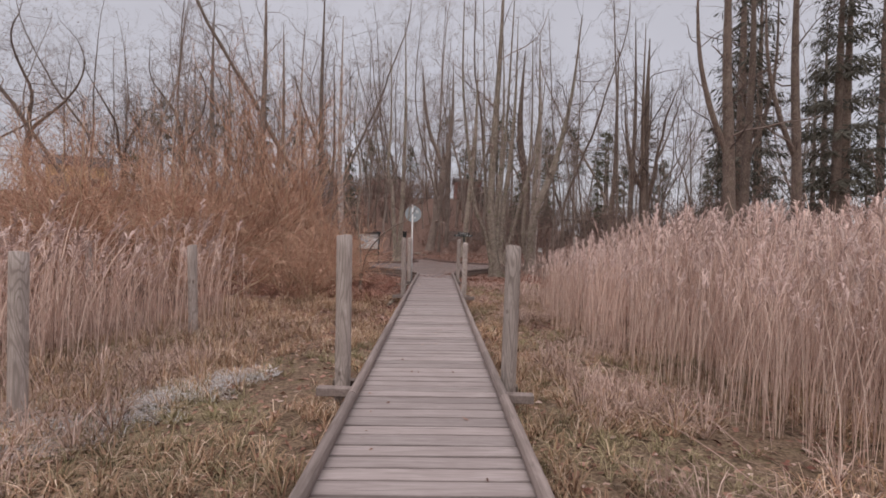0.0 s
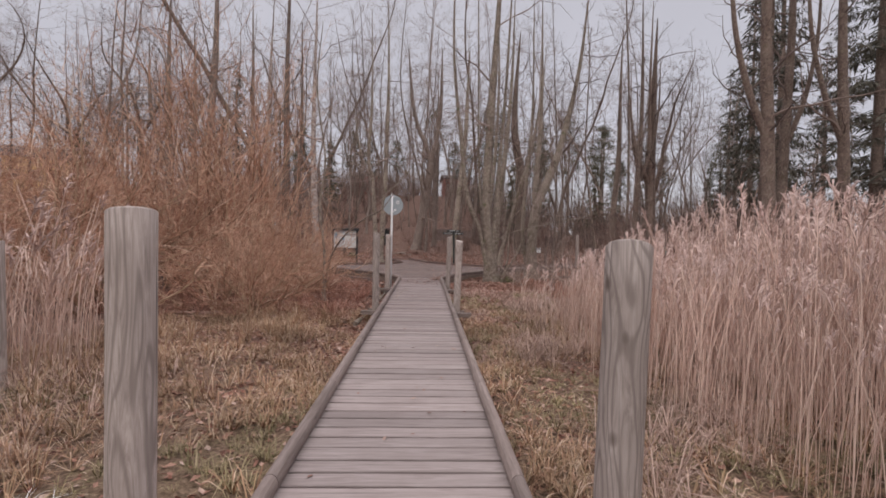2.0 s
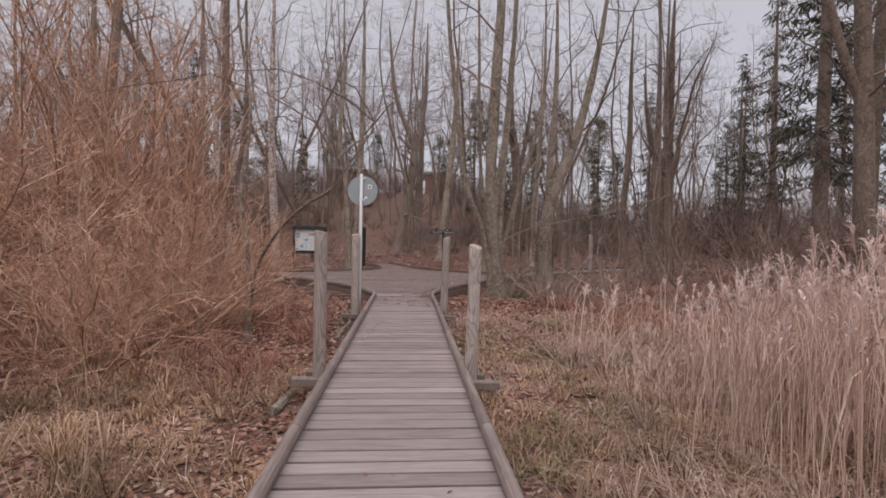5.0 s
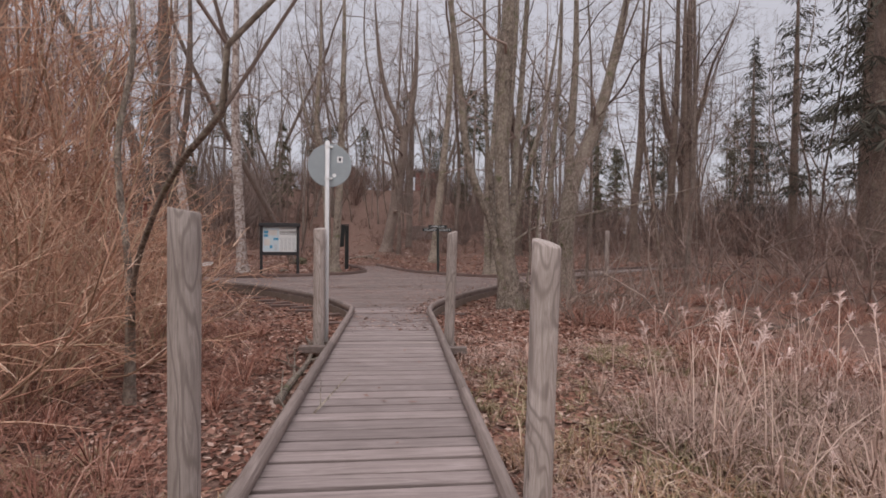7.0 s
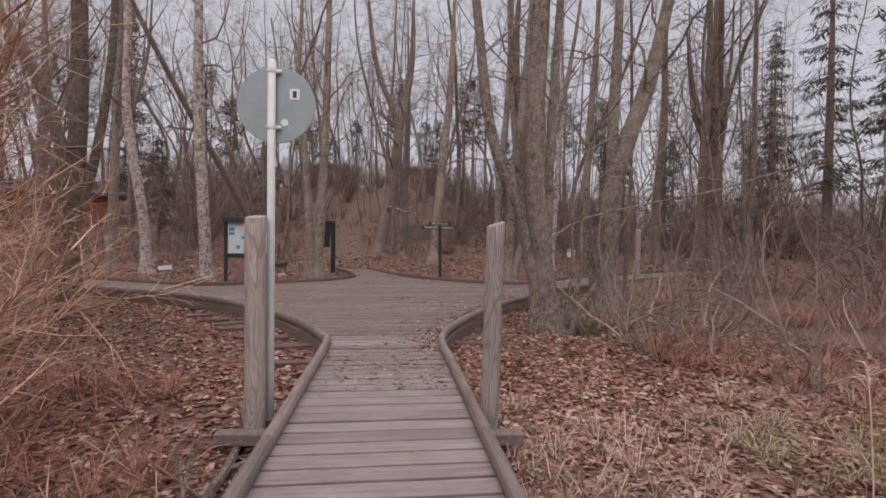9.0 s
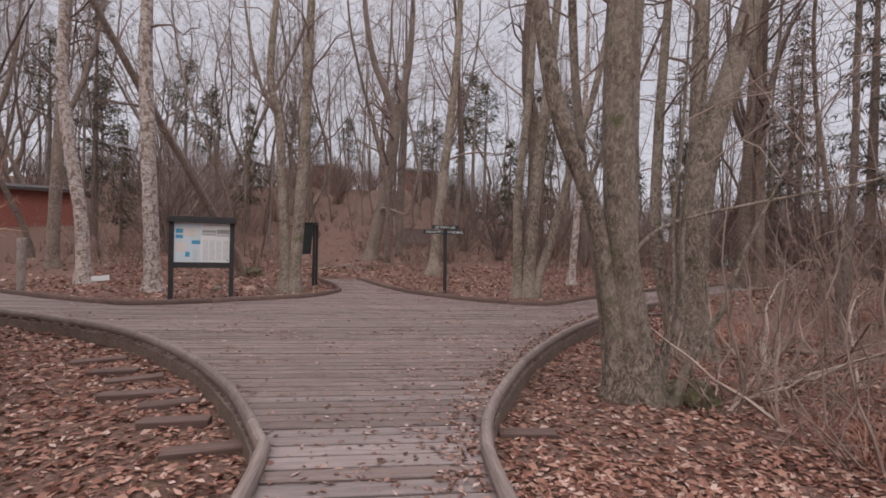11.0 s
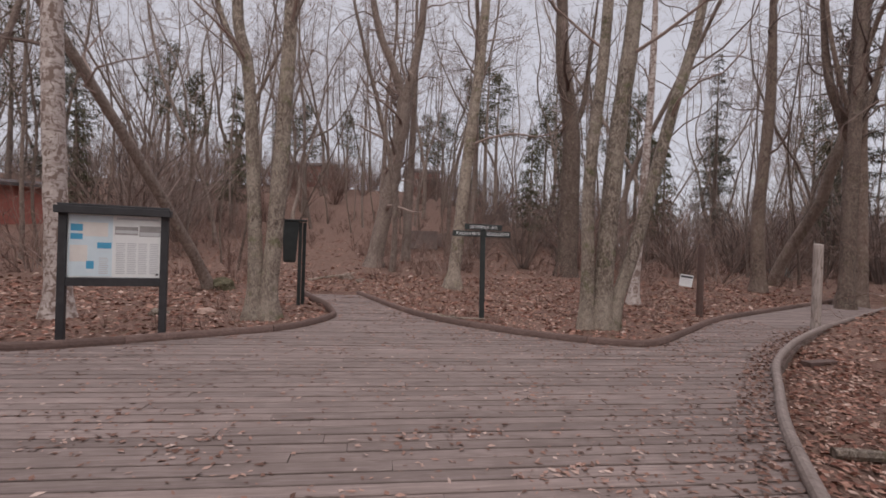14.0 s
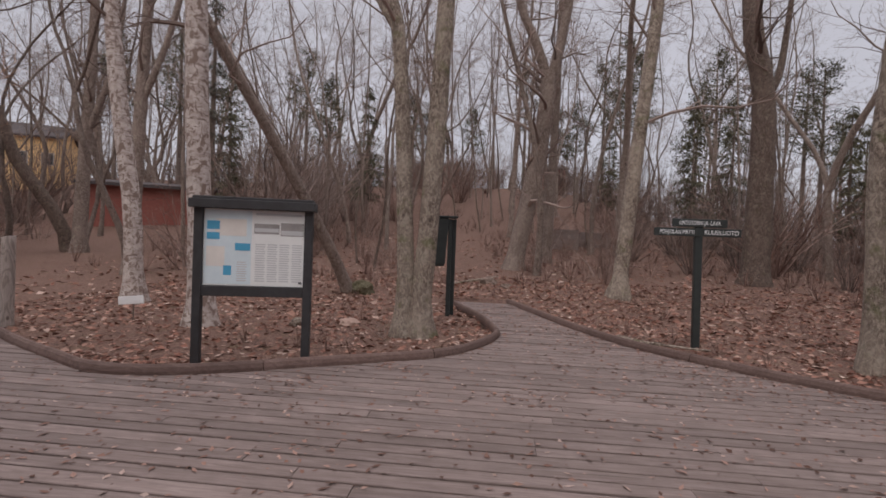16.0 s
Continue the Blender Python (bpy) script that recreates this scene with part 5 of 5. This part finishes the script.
for x, y in ((-9, 23.5), (-12, 21), (-14, 25.5), (-18, 23), (-22, 28), (-19, 31), (-26, 24), (9.5, 24.5), (11.5, 27), (17, 28), (20, 31), (22, 22), (25, 30), (7.8, 23.0), (-7.2, 24.2), (-25, 34), (28, 36), (6.2, 24.6), (-6.2, 44), (-4.8, 53), (4.6, 45), (6.2, 51), (2.6, 54), (-6.8, 50), (9.2, 44), (11.2, 41), (-8.6, 46), (-10.5, 40), (12.8, 46), (0.8, 50), (-0.6, 57), (3.4, 60)):
    put(R.choice(NEAR_WOOD), x, y, R.uniform(0, 360), R.uniform(0.8, 1.1) * (1.25 if y > 38 else 1.0))
for x, y, s in ((16.2, 24.5, 1.1), (19.8, 22.6, 1.0), (22.8, 25.6, 1.1), (19.5, 28.0, 1.0), (24.5, 21.0, 1.05), (27.5, 28.5, 1.1), (23.8, 36.5, 1.0), (-17, 47, 0.8), (27, 44, 0.85), (31, 49, 0.9), (34, 42, 0.95), (22.5, 50, 0.75)):
    put(SPRUCES[0], x, y, R.uniform(0, 360), s)
for x, y, s in ((8.2, 46, 0.8), (11.8, 50, 0.95), (16.5, 48, 0.9), (20, 52, 0.9), (26, 45, 0.9), (-9.5, 52, 1.0), (-21, 33, 0.8), (-13, 42, 0.7), (6.5, 56, 0.8)):
    put(SPRUCES[1], x, y, R.uniform(0, 360), s)
for x, y, s in ((-6.5, 60, 0.8), (-13.5, 56, 0.9), (10, 62, 0.9), (4.0, 66, 0.8), (17, 58, 0.9), (24, 60, 0.9), (-24, 54, 0.9), (30, 50, 0.8), (-3.8, 70, 0.8), (7.5, 55, 0.85), (12.5, 54, 0.8), (15, 63, 1.0), (20, 56, 0.85), (5.2, 62, 0.8), (9, 70, 0.95), (22.5, 62, 0.95), (27, 56, 0.9), (-9, 66, 0.9), (-17, 60, 0.85), (1.5, 72, 0.9)):
    put(R.choice(PINES), x, y, R.uniform(0, 360), s)
count = 0
while count < 80:
    y = 33 + 20 * R.random()
    x = R.uniform(-1, 1) * (8 + 0.62 * y)
    if not free(x, y, 2.6) or (-7 < x < 7 and y < 38) or before_shed(x, y):
        continue
    put(R.choice(BRUSH[:2]), x, y, R.uniform(0, 360), R.uniform(0.6, 1.25))
    count += 1
count = 0
while count < 100:
    y = 37 + 42 * R.random()
    x = R.uniform(-1, 1) * (5 + 0.62 * y)
    if not free(x, y, 1.5) or min(math.hypot(x - a, y - b) for a, b in taken) < 0.6:
        continue
    put(R.choice(SAPLINGS), x, y, R.uniform(0, 360), R.uniform(0.75, 1.3))
    count += 1
count = 0
while count < 130:
    y = 38 + 58 * R.random() ** 0.8
    x = R.uniform(-1, 1) * (6 + 0.7 * y)
    if not free(x, y, 2.0) or before_shed(x, y):
        continue
    put(FAR_BRUSH[(0, 2, 1, 2)[count % 4]], x, y, R.uniform(0, 360), R.uniform(0.8, 1.5))
    count += 1
for x, y, s in ((6.2, 40.5, 0.7), (8.6, 42.0, 0.8), (9.8, 37.8, 0.6), (11.6, 43.5, 0.85), (13.2, 39.5, 0.75), (5.0, 44.0, 0.7), (15.2, 43.0, 0.85), (7.6, 46.5, 0.8), (17.5, 39.0, 0.8), (10.6, 47.5, 0.85)):
    put(FAR_BRUSH[2], x, y, R.uniform(0, 360), s)
for k in range(24):
    x, y = R.uniform(17, 48), R.uniform(36, 60)
    put(FAR_BRUSH[k % 2], x, y, R.uniform(0, 360), R.uniform(0.9, 1.4))
for k in range(26):
    x, y = R.uniform(-16, 14), R.uniform(78, 90)
    put(FAR_BRUSH[k % 2], x, y, R.uniform(0, 360), R.uniform(0.7, 1.0))
for x, y, s in ((3.45, 20.25, 0.55), (3.95, 20.7, 0.75), (4.7, 19.5, 0.6), (5.7, 20.6, 0.8), (4.4, 18.6, 0.5), (6.6, 18.4, 0.6), (3.9, 19.6, 0.65), (5.0, 21.2, 0.9), (5.3, 18.0, 0.75), (3.7, 18.8, 0.5), (4.6, 17.5, 0.5), (-2.62, 28.55, 0.2)):
    put(BRUSH[2], x, y, R.uniform(0, 360), s)
for x, y, s in ((8.8, 20.8, 0.6), (10.4, 21.5, 0.9), (11.5, 18.0, 0.9), (8.6, 23.6, 0.4), (10.0, 24.5, 1.1), (12.5, 22.5, 1.1), (13.5, 16.5, 1.0), (15.5, 18, 1.0),
                (16.5, 14.5, 1.0), (13.0, 14.9, 0.7), (18, 17, 1.1), (10.4, 27.0, 0.7), (12.5, 28.0, 1.0), (14.5, 26.0, 1.1), (19, 13, 1.0), (21, 18, 1.2), (10.5, 19.5, 0.8), (13.8, 20.0, 1.2), (17, 21, 1.2)):
    put(R.choice(BRUSH[:2]), x, y, R.uniform(0, 360), s * 1.3)
for x, y, s, k in ((-3.7, 15.4, 0.9, 0), (-3.4, 12.8, 0.7, 0), (-3.1, 14.4, 0.62, 0), (-2.9, 16.1, 0.75, 0), (-4.4, 13.6, 1.05, 1), (-5.6, 15.8, 1.0, 0), (-6.6, 12.8, 0.95, 1), (-8.2, 14.8, 1.05, 0), (-9.6, 12.0, 0.95, 0), (-11.5, 14.5, 1.05, 0), (-12.5, 10.5, 0.9, 1),
                   (-7.0, 17.8, 1.0, 0), (-4.6, 18.2, 0.8, 1), (-9.8, 18.0, 1.05, 0), (-14.5, 12.5, 1.0, 0), (-13.5, 17.5, 1.1, 0), (-17, 15, 1.1, 0), (-6.2, 20.8, 0.8, 1), (-9.0, 21.5, 0.9, 0), (-20, 18, 1.2, 0), (-19, 11, 1.0, 0)):
    put(WILLOWS[k], x, y, R.uniform(0, 360), s * (0.8 if x > -6 else 1.15))
for x, y, s in ((-5.6, 17.6, 1.0), (-7.8, 17.4, 0.85), (-10.0, 19.0, 0.95), (-12.4, 17.6, 0.8), (-7.2, 20.6, 0.85), (-14.8, 19.6, 0.9), (-18.0, 19.0, 0.85), (-21.5, 20.5, 0.95), (-4.9, 18.4, 0.95), (-6.6, 18.6, 1.05)):
    put(WILLOWS[2], x, y, R.uniform(0, 360), s)
for k in range(13):
    put(WOOD[(1, 0, 3)[k % 3]], R.uniform(-24, 3), R.uniform(54, 86), R.uniform(0, 360), R.uniform(1.15, 1.4))
for x, y, s, k in ((-25.5, 38.5, 1.0, 0), (-28.5, 34.5, 1.0, 1), (-18.2, 39.5, 0.95, 1), (15.6, 37.2, 0.85, 1), (-32.0, 29.0, 0.9, 0)):
    put(CROOKED[k], x, y, R.uniform(0, 360), s)
for ob in (*WOOD, *SAPLINGS, *CROOKED, *SPRUCES, *PINES, *BRUSH, *FAR_BRUSH, *WILLOWS):
    far_place = {"bare_tree": (-38, 66), "spruce_tree": (34, 40), "pine_tree": (-30, 66)}
    x, y = far_place.get(ob.name.split(".")[0], (-24, 30))
    x, y = x + R.uniform(-6, 6), y + R.uniform(-6, 6)
    ob.matrix_world = pose(x, y, ground_height(x, y), 0, 0, R.uniform(0, 360))

# ---- reeds, grass and leaves ----


def in_poly(x, y, poly):
    return inside(x, y, poly)


def reed_variants(rng, n=16, plume=True):
    out = []
    for i in range(n):
        stem, head = Soup(), Soup()
        lean, a = 0.04 + 0.22 * rng.random() ** 1.7, rng.normal(0.2, 0.8)
        pts = [np.array((math.cos(a) * lean * t * t, math.sin(a) * lean * t * t, t)) for t in (0, 0.4, 0.75, 1.0)]
        stem.tube(pts, [0.0021, 0.0021, 0.0018, 0.0012], 3)
        for k in range(2):
            t = 0.2 + 0.5 * rng.random()
            b = rng.random() * 6.3
            q = np.array((math.cos(a) * lean * t * t, math.sin(a) * lean * t * t, t))
            L = 0.09 + 0.14 * rng.random()
            e1 = q + np.array((math.cos(b) * L * 0.25, math.sin(b) * L * 0.25, L * 0.8))
            e2 = q + np.array((math.cos(b) * L * 0.7, math.sin(b) * L * 0.7, L * (1.2 - 0.7 * rng.random())))
            w = np.array((-math.sin(b), math.cos(b), 0)) * 0.0014
            stem.add([q - w, q + w, e1 + w * 1.2, e1 - w * 1.2, e2], [(0, 1, 2, 3), (3, 2, 4)])
        if plume:
            for k in range(20):
                t = 0.87 + 0.13 * k / 20
                q = np.array((math.cos(a) * lean * t * t, math.sin(a) * lean * t * t, t))
                b = a + rng.normal(0, 0.9)
                L = (0.045 + 0.05 * rng.random()) * (1.2 - 0.6 * k / 20)
                m = q + np.array((math.cos(b) * L * 0.16, math.sin(b) * L * 0.16, L * 0.55))
                e = q + np.array((math.cos(b) * L * 0.5, math.sin(b) * L * 0.5, L * (0.95 - 0.5 * rng.random())))
                w = unit(np.cross(e - q, rng.normal(0, 1, 3))) * 0.0034
                head.add([q, m + w, e, m - w], [(0, 1, 2, 3)])
        out.append((stem, head))
    return out


def scatter(name, kinds, places, material, label, category, group=""):
    """One mesh from many small copies: places are x, y, z, turn, size, height."""
    v, f, n = [], [], 0
    kinds = [(np.concatenate(k.v), k.f) for k in kinds]
    for i, (x, y, z, turn, size, high) in enumerate(places):
        V, F = kinds[i % len(kinds)]
        c, s = math.cos(turn), math.sin(turn)
        W = np.empty_like(V)
        W[:, 0] = (V[:, 0] * c - V[:, 1] * s) * size + x
        W[:, 1] = (V[:, 0] * s + V[:, 1] * c) * size + y
        W[:, 2] = V[:, 2] * high + z
        v.append(W)
        f.extend(tuple(k + n for k in face) for face in F)
        n += len(V)
    me = bpy.data.meshes.new(name)
    me.from_pydata(np.concatenate(v).tolist(), [], f)
    me.materials.append(material)
    return tagged(new(name, me), label, category, group, "stuff")


def scatter_plumes(kinds, heads, label):
    v, f, n = [], [], 0
    for i, (x, y, z, turn, size, high) in heads:
        V, F = np.concatenate(kinds[i][1].v), kinds[i][1].f
        c, s = math.cos(turn), math.sin(turn)
        v.append(np.stack([(V[:, 0] * c - V[:, 1] * s) * size + x, (V[:, 0] * s + V[:, 1] * c) * size + y, V[:, 2] * high + z], axis=1))
        f.extend(tuple(k + n for k in face) for face in F)
        n += len(V)
    me = bpy.data.meshes.new("reed_plumes")
    me.from_pydata(np.concatenate(v).tolist(), [], f)
    me.materials.append(M_PLUME)
    return tagged(new("reed_plumes", me), label, "reeds", "reed beds", "stuff")


REEDS_RIGHT = [(3.7, 0.5), (2.95, 3.7), (2.65, 6.0), (2.4, 8.5), (2.6, 11.2), (4.2, 13.0), (8.0, 14.2), (16, 13.5), (17, 0.5)]
REEDS_LEFT = [(-12, 2.2), (-5.4, 2.4), (-4.6, 5.0), (-4.2, 7.0), (-3.6, 8.8), (-4.6, 9.8), (-8, 10.4), (-13, 9.5)]


def build_reeds():
    rng = np.random.RandomState(77)
    kinds = reed_variants(rng)
    right, left = [], []
    while len(right) < 9600:
        x = 2 + 14 * rng.random() ** 1.5
        y = rng.uniform(0.5, 14.2)
        if not in_poly(x, y, REEDS_RIGHT):
            continue
        edge = near_line(x, y, REEDS_RIGHT[:7])
        clump = noise.noise((x * 1.1, y * 1.1, 9))
        if rng.random() > 0.55 + 0.6 * min(1, edge * 0.8) + 0.5 * clump:
            continue
        h = (1.15 + 0.75 * smooth_step(0, 2.2, edge) + 0.22 * clump) * (0.66 + 0.52 * rng.random() ** 1.3) * (1.0 - 0.25 * smooth_step(9, 13, y)) + 0.25
        right.append((x, y, ground_height(x, y), rng.normal(0.3, 0.7), 1.2 * h, h))
    while len(left) < 1900:
        x, y = rng.uniform(-12, -3), rng.uniform(2.2, 11.2)
        if not in_poly(x, y, REEDS_LEFT):
            continue
        if rng.random() > 0.5 + 1.1 * noise.noise((x * 0.9, y * 0.9, 4)):
            continue
        h = (1.45 + 0.75 * noise.noise((x * 0.8, y * 0.8, 2))) * (0.35 + 0.85 * rng.random()) + 0.2
        left.append((x, y, ground_height(x, y), rng.normal(-0.2, 1.0), 1.9 * h, h))
    sparse = []
    while len(sparse) < 640:
        x, y = 2.3 + 7 * rng.random(), rng.uniform(10.4, 15.0)
        if rng.random() > 0.4 + 1.2 * noise.noise((x * 0.8, y * 0.8, 21)) + 0.06 * (x - 4):
            continue
        h = rng.uniform(0.45, 1.15)
        sparse.append((x, y, ground_height(x, y), rng.normal(0.2, 0.9), 2.4 * h, h))
    for name, places in (("reed_bed", right), ("reed_bed", left), ("reed_bed", sparse)):
        scatter(name, [k[0] for k in kinds], places, M_REED, "tall dry straw-coloured reeds beside the boardwalk", "reeds", "reed beds")
        heads = [(i % len(kinds), p) for i, p in enumerate(places) if i % 5 < 3 and (p[5] > 1.1 or places is sparse)]
        heads.sort(key=lambda q: q[0])
        scatter_plumes(kinds, heads, "feathery pinkish-grey plumes on the dry reeds")


def tuft(rng, blades, height, spread, width=0.004):
    s = Soup()
    for k in range(blades):
        a = rng.random() * 6.3
        out = spread * (0.3 + rng.random())
        h = height * (0.5 + 0.7 * rng.random())
        b = np.array((math.cos(a), math.sin(a), 0.0))
        w = np.array((-b[1], b[0], 0)) * width
        r = b * 0.04 * rng.random()
        m = r + b * out * 0.45 + np.array((0, 0, h * 0.75))
        e = r + b * out + np.array((0, 0, h * (0.45 + 0.5 * rng.random())))
        s.add([r - w, r + w, m + w * 0.8, m - w * 0.8, e], [(0, 1, 2, 3), (3, 2, 4)])
    return s


def grass_places(rng, n, region, lo, hi, clump=0.5, freq=0.9, gap=0.08):
    out = []
    tries = 0
    while len(out) < n and tries < n * 40:
        tries += 1
        x, y = rng.uniform(*region[0]), rng.uniform(*region[1])
        if not free(x, y, gap) or rng.random() > 0.5 + clump * 2 * noise.noise((x * freq, y * freq, 1.5)):
            continue
        s = rng.uniform(lo, hi)
        out.append((x, y, ground_height(x, y) - 0.01, rng.random() * 6.3, s, s))
    return out


def build_grass():
    rng = np.random.RandomState(13)
    low = [tuft(rng, 14, 0.17, 0.26, 0.0045) for _ in range(8)]
    tall = [tuft(rng, 18, 0.40, 0.42, 0.004) for _ in range(6)]
    bent = [tuft(rng, 22, 0.30, 0.60, 0.0035) for _ in range(6)]
    scatter("withered_grass", low, grass_places(rng, 5200, ((-5.5, 5.0), (-2.5, 13.5)), 0.5, 1.2), M_GRASS, "withered brown grass beside the boardwalk", "grass")
    scatter("short_turf", low, grass_places(rng, 2300, ((-5.5, 5.0), (-2.5, 8.5)), 0.4, 0.9, 1.1, 0.6), M_GREEN, "short dull green grass beside the boardwalk", "grass")
    scatter("straw_tufts", bent + tall[:3], grass_places(rng, 420, ((2.2, 9.0), (10.0, 14.6)), 0.5, 1.35, 0.9, 0.7, 0.7), M_STRAW, "pale straw tufts in low ground", "grass")
    scatter("straw_tufts", bent + tall, grass_places(rng, 420, ((-7.5, -2.7), (1.5, 8.5)), 0.5, 1.2, 0.9, 0.8, 0.7), M_STRAW, "matted pale straw at the foot of the reeds", "grass")
    scatter("straw_tufts", bent + tall, grass_places(rng, 200, ((1.6, 3.2), (0.0, 10.0)), 0.5, 1.1, 0.9, 0.9, 0.6), M_STRAW, "broken straw at the edge of the reeds", "grass")
    scatter("straw_tufts", tall, grass_places(rng, 260, ((-5.0, -1.7), (3.5, 13.0)), 0.5, 1.1, 0.9, 0.8, 0.7), M_GRASS, "straw tufts beside the boardwalk", "grass")
    scatter("low_brush", bent, grass_places(rng, 620, ((3.6, 14.0), (14.5, 26.0)), 0.5, 1.2, 0.7, 0.6, 1.2), M_BRAMBLE, "low reddish-brown stalks in the wood edge", "undergrowth")
    scatter("low_brush", bent, grass_places(rng, 420, ((-6.5, -1.3), (12.0, 18.0)), 0.5, 1.25, 0.7, 0.6, 0.35), M_BRAMBLE, "low reddish stalks under the willows", "undergrowth")
    scatter("low_brush", tall, grass_places(rng, 900, ((-16.0, 20.0), (35.0, 62.0)), 0.8, 2.0, 0.7, 0.4, 1.0), M_BRUSH, "low reddish-brown stalks on the wooded slope", "undergrowth")
    scatter("low_brush", tall, grass_places(rng, 160, ((-9.0, 12.0), (27.5, 37.0)), 0.4, 0.9, 0.9, 0.5, 0.5), M_BRUSH, "thin brown stalks among fallen leaves", "undergrowth")
    scatter("short_turf", low, grass_places(rng, 700, ((0.9, 4.6), (9.0, 16.5)), 0.4, 0.9, 1.1, 0.7), M_GREEN, "dull green grass between fallen leaves", "grass")
    scatter("straw_tufts", low + bent[:2], grass_places(rng, 420, ((0.95, 5.0), (8.5, 17.5)), 0.5, 1.0, 0.9, 0.8), M_STRAW, "thin straw between fallen leaves", "grass")
    frost = []
    while len(frost) < 1000:
        t = rng.random()
        x, y = -4.4 + 2.0 * t + rng.normal(0, 0.38) * (1.2 - 0.7 * t), 1.8 + 3.4 * t + rng.normal(0, 0.35) * (1.2 - 0.7 * t)
        frost.append((x, y, ground_height(x, y), rng.random() * 6.3, 0.7, 0.45))
    scatter("frosted_grass", low, frost, M_FROST, "strip of frost-white grass", "grass")


def leaf_kinds(rng, n=8):
    out = []
    for i in range(n):
        s = Soup()
        L, w = 0.042 + 0.026 * rng.random(), 0.016 + 0.012 * rng.random()
        c, b = rng.uniform(0.004, 0.018), rng.uniform(-0.01, 0.02)
        t = rng.uniform(-0.9, 0.9)
        v = [(-L, 0, 0.004), (-L * 0.2, w, c + w * t), (-L * 0.2, -w, c - w * t), (L * 0.4, w * 0.8, c + b + w * t), (L * 0.4, -w * 0.8, c * 0.6 - w * t), (L, 0, 0.008 + b * 0.5), (0, 0, 0.005)]
        s.add([v[0], v[1], v[2], v[5], v[6]], [(0, 4, 1), (0, 2, 4), (1, 4, 3), (2, 3, 4)])
        out.append(s)
    return out


def build_leaves():
    rng = np.random.RandomState(29)
    kinds = leaf_kinds(rng)

    def fill(n, region, lo, hi, bias=None, gap=0.03):
        out = []
        while len(out) < n:
            x, y = rng.uniform(*region[0]), rng.uniform(*region[1])
            if not free(x, y, gap) or (bias and rng.random() > bias(x, y)):
                continue
            s = rng.uniform(lo, hi)
            out.append((x, y, ground_height(x, y) + 0.012 * rng.random(), rng.random() * 6.3, s, s * rng.uniform(0.8, 1.6)))
        return out
    places = fill(30000, ((-5, 6.5), (6, 18.8)), 0.4, 0.85, lambda x, y: smooth_step(4, 12, y))
    places += fill(24000, ((-6, 7), (17.5, 27)), 0.45, 0.95)
    places += fill(22000, ((-10, 14), (26, 37)), 0.7, 1.15)
    places += fill(5000, ((-14, 20), (30, 50)), 1.2, 2.0)
    places += fill(14000, ((0.85, 5.0), (12.0, 19.2)), 0.45, 0.9)
    places += fill(12000, ((-5, -0.8), (9, 18.5)), 0.5, 0.95)
    places += fill(6000, ((-4, 4), (-2, 9)), 0.5, 0.95)
    scatter("leaf_litter", kinds, places, M_LEAF, "fallen reddish-brown leaves covering the ground", "leaves")
    deck = []
    while len(deck) < 9500:
        x, y = rng.uniform(-6, 8), rng.uniform(17, 33)
        if not inside(x, y):
            continue
        edge = min(near_line(x, y, RIGHT_RAIL), near_line(x, y, MID_KERB))
        if rng.random() > 0.10 + 0.6 * math.exp(-edge * 1.3) + 0.9 * max(0, noise.noise((x * 1.1, y * 1.7, 6)) - 0.02):
            continue
        s = rng.uniform(0.22, 0.72)
        deck.append((x, y, 0.004, rng.random() * 6.3, s, s * 0.7))
    edge_line = [p for p in spline([(x, y, 0) for x, y in RIGHT_RAIL[3:15]], 0.05)]
    for k in range(1500):
        p = edge_line[rng.randint(len(edge_line))]
        x, y = p.x - 0.06 - abs(rng.normal(0, 0.16)), p.y + abs(rng.normal(0, 0.12))
        if inside(x, y) and p.y > 18.4:
            deck.append((x, y, 0.004 + 0.012 * rng.random(), rng.random() * 6.3, rng.uniform(0.3, 0.75), 0.8))
    for k in range(60):
        deck.append((rng.uniform(-0.55, 0.65), rng.uniform(0, 18), 0.004, rng.random() * 6.3, rng.uniform(0.3, 0.7), 0.5))
    scatter("deck_leaves", kinds, deck, M_DECK_LEAF, "scattered dry leaf scraps on the planks", "leaves")



def bent_reed(points, r=0.005):
    sp = Soup()
    P = spline([(x, y, ground_height(x, y) + h) for x, y, h in points], 0.12)
    sp.tube([tuple(p) for p in P], [r * (1 - 0.6 * i / len(P)) for i in range(len(P))], 4)
    return tagged(part("bent_reed", sp, M_STRAW), "long pale reed stem bent over the grass", "reed", "bent reeds")


bent_reed([(2.75, 3.0, 0.02), (2.45, 3.7, 0.32), (1.95, 4.6, 0.42), (1.45, 5.4, 0.22)])
bent_reed([(2.5, 2.3, 0.0), (2.2, 2.9, 0.2), (1.85, 3.7, 0.28), (1.5, 4.4, 0.12)])
bent_reed([(2.3, 6.4, 0.05), (1.9, 6.6, 0.35), (1.55, 6.9, 0.3), (1.3, 7.2, 0.05)])
bent_reed([(-3.9, 8.2, 0.0), (-3.4, 8.0, 0.5), (-2.9, 7.7, 0.62), (-2.5, 7.3, 0.4)])
bent_reed([(2.4, 12.2, 0.0), (2.0, 12.9, 0.18), (1.6, 13.6, 0.2), (1.35, 14.2, 0.05)])
bent_reed([(4.2, 13.6, 0.0), (4.0, 14.0, 0.6), (3.7, 14.3, 0.85), (3.3, 14.4, 0.8)])

build_reeds()
build_grass()
build_leaves()
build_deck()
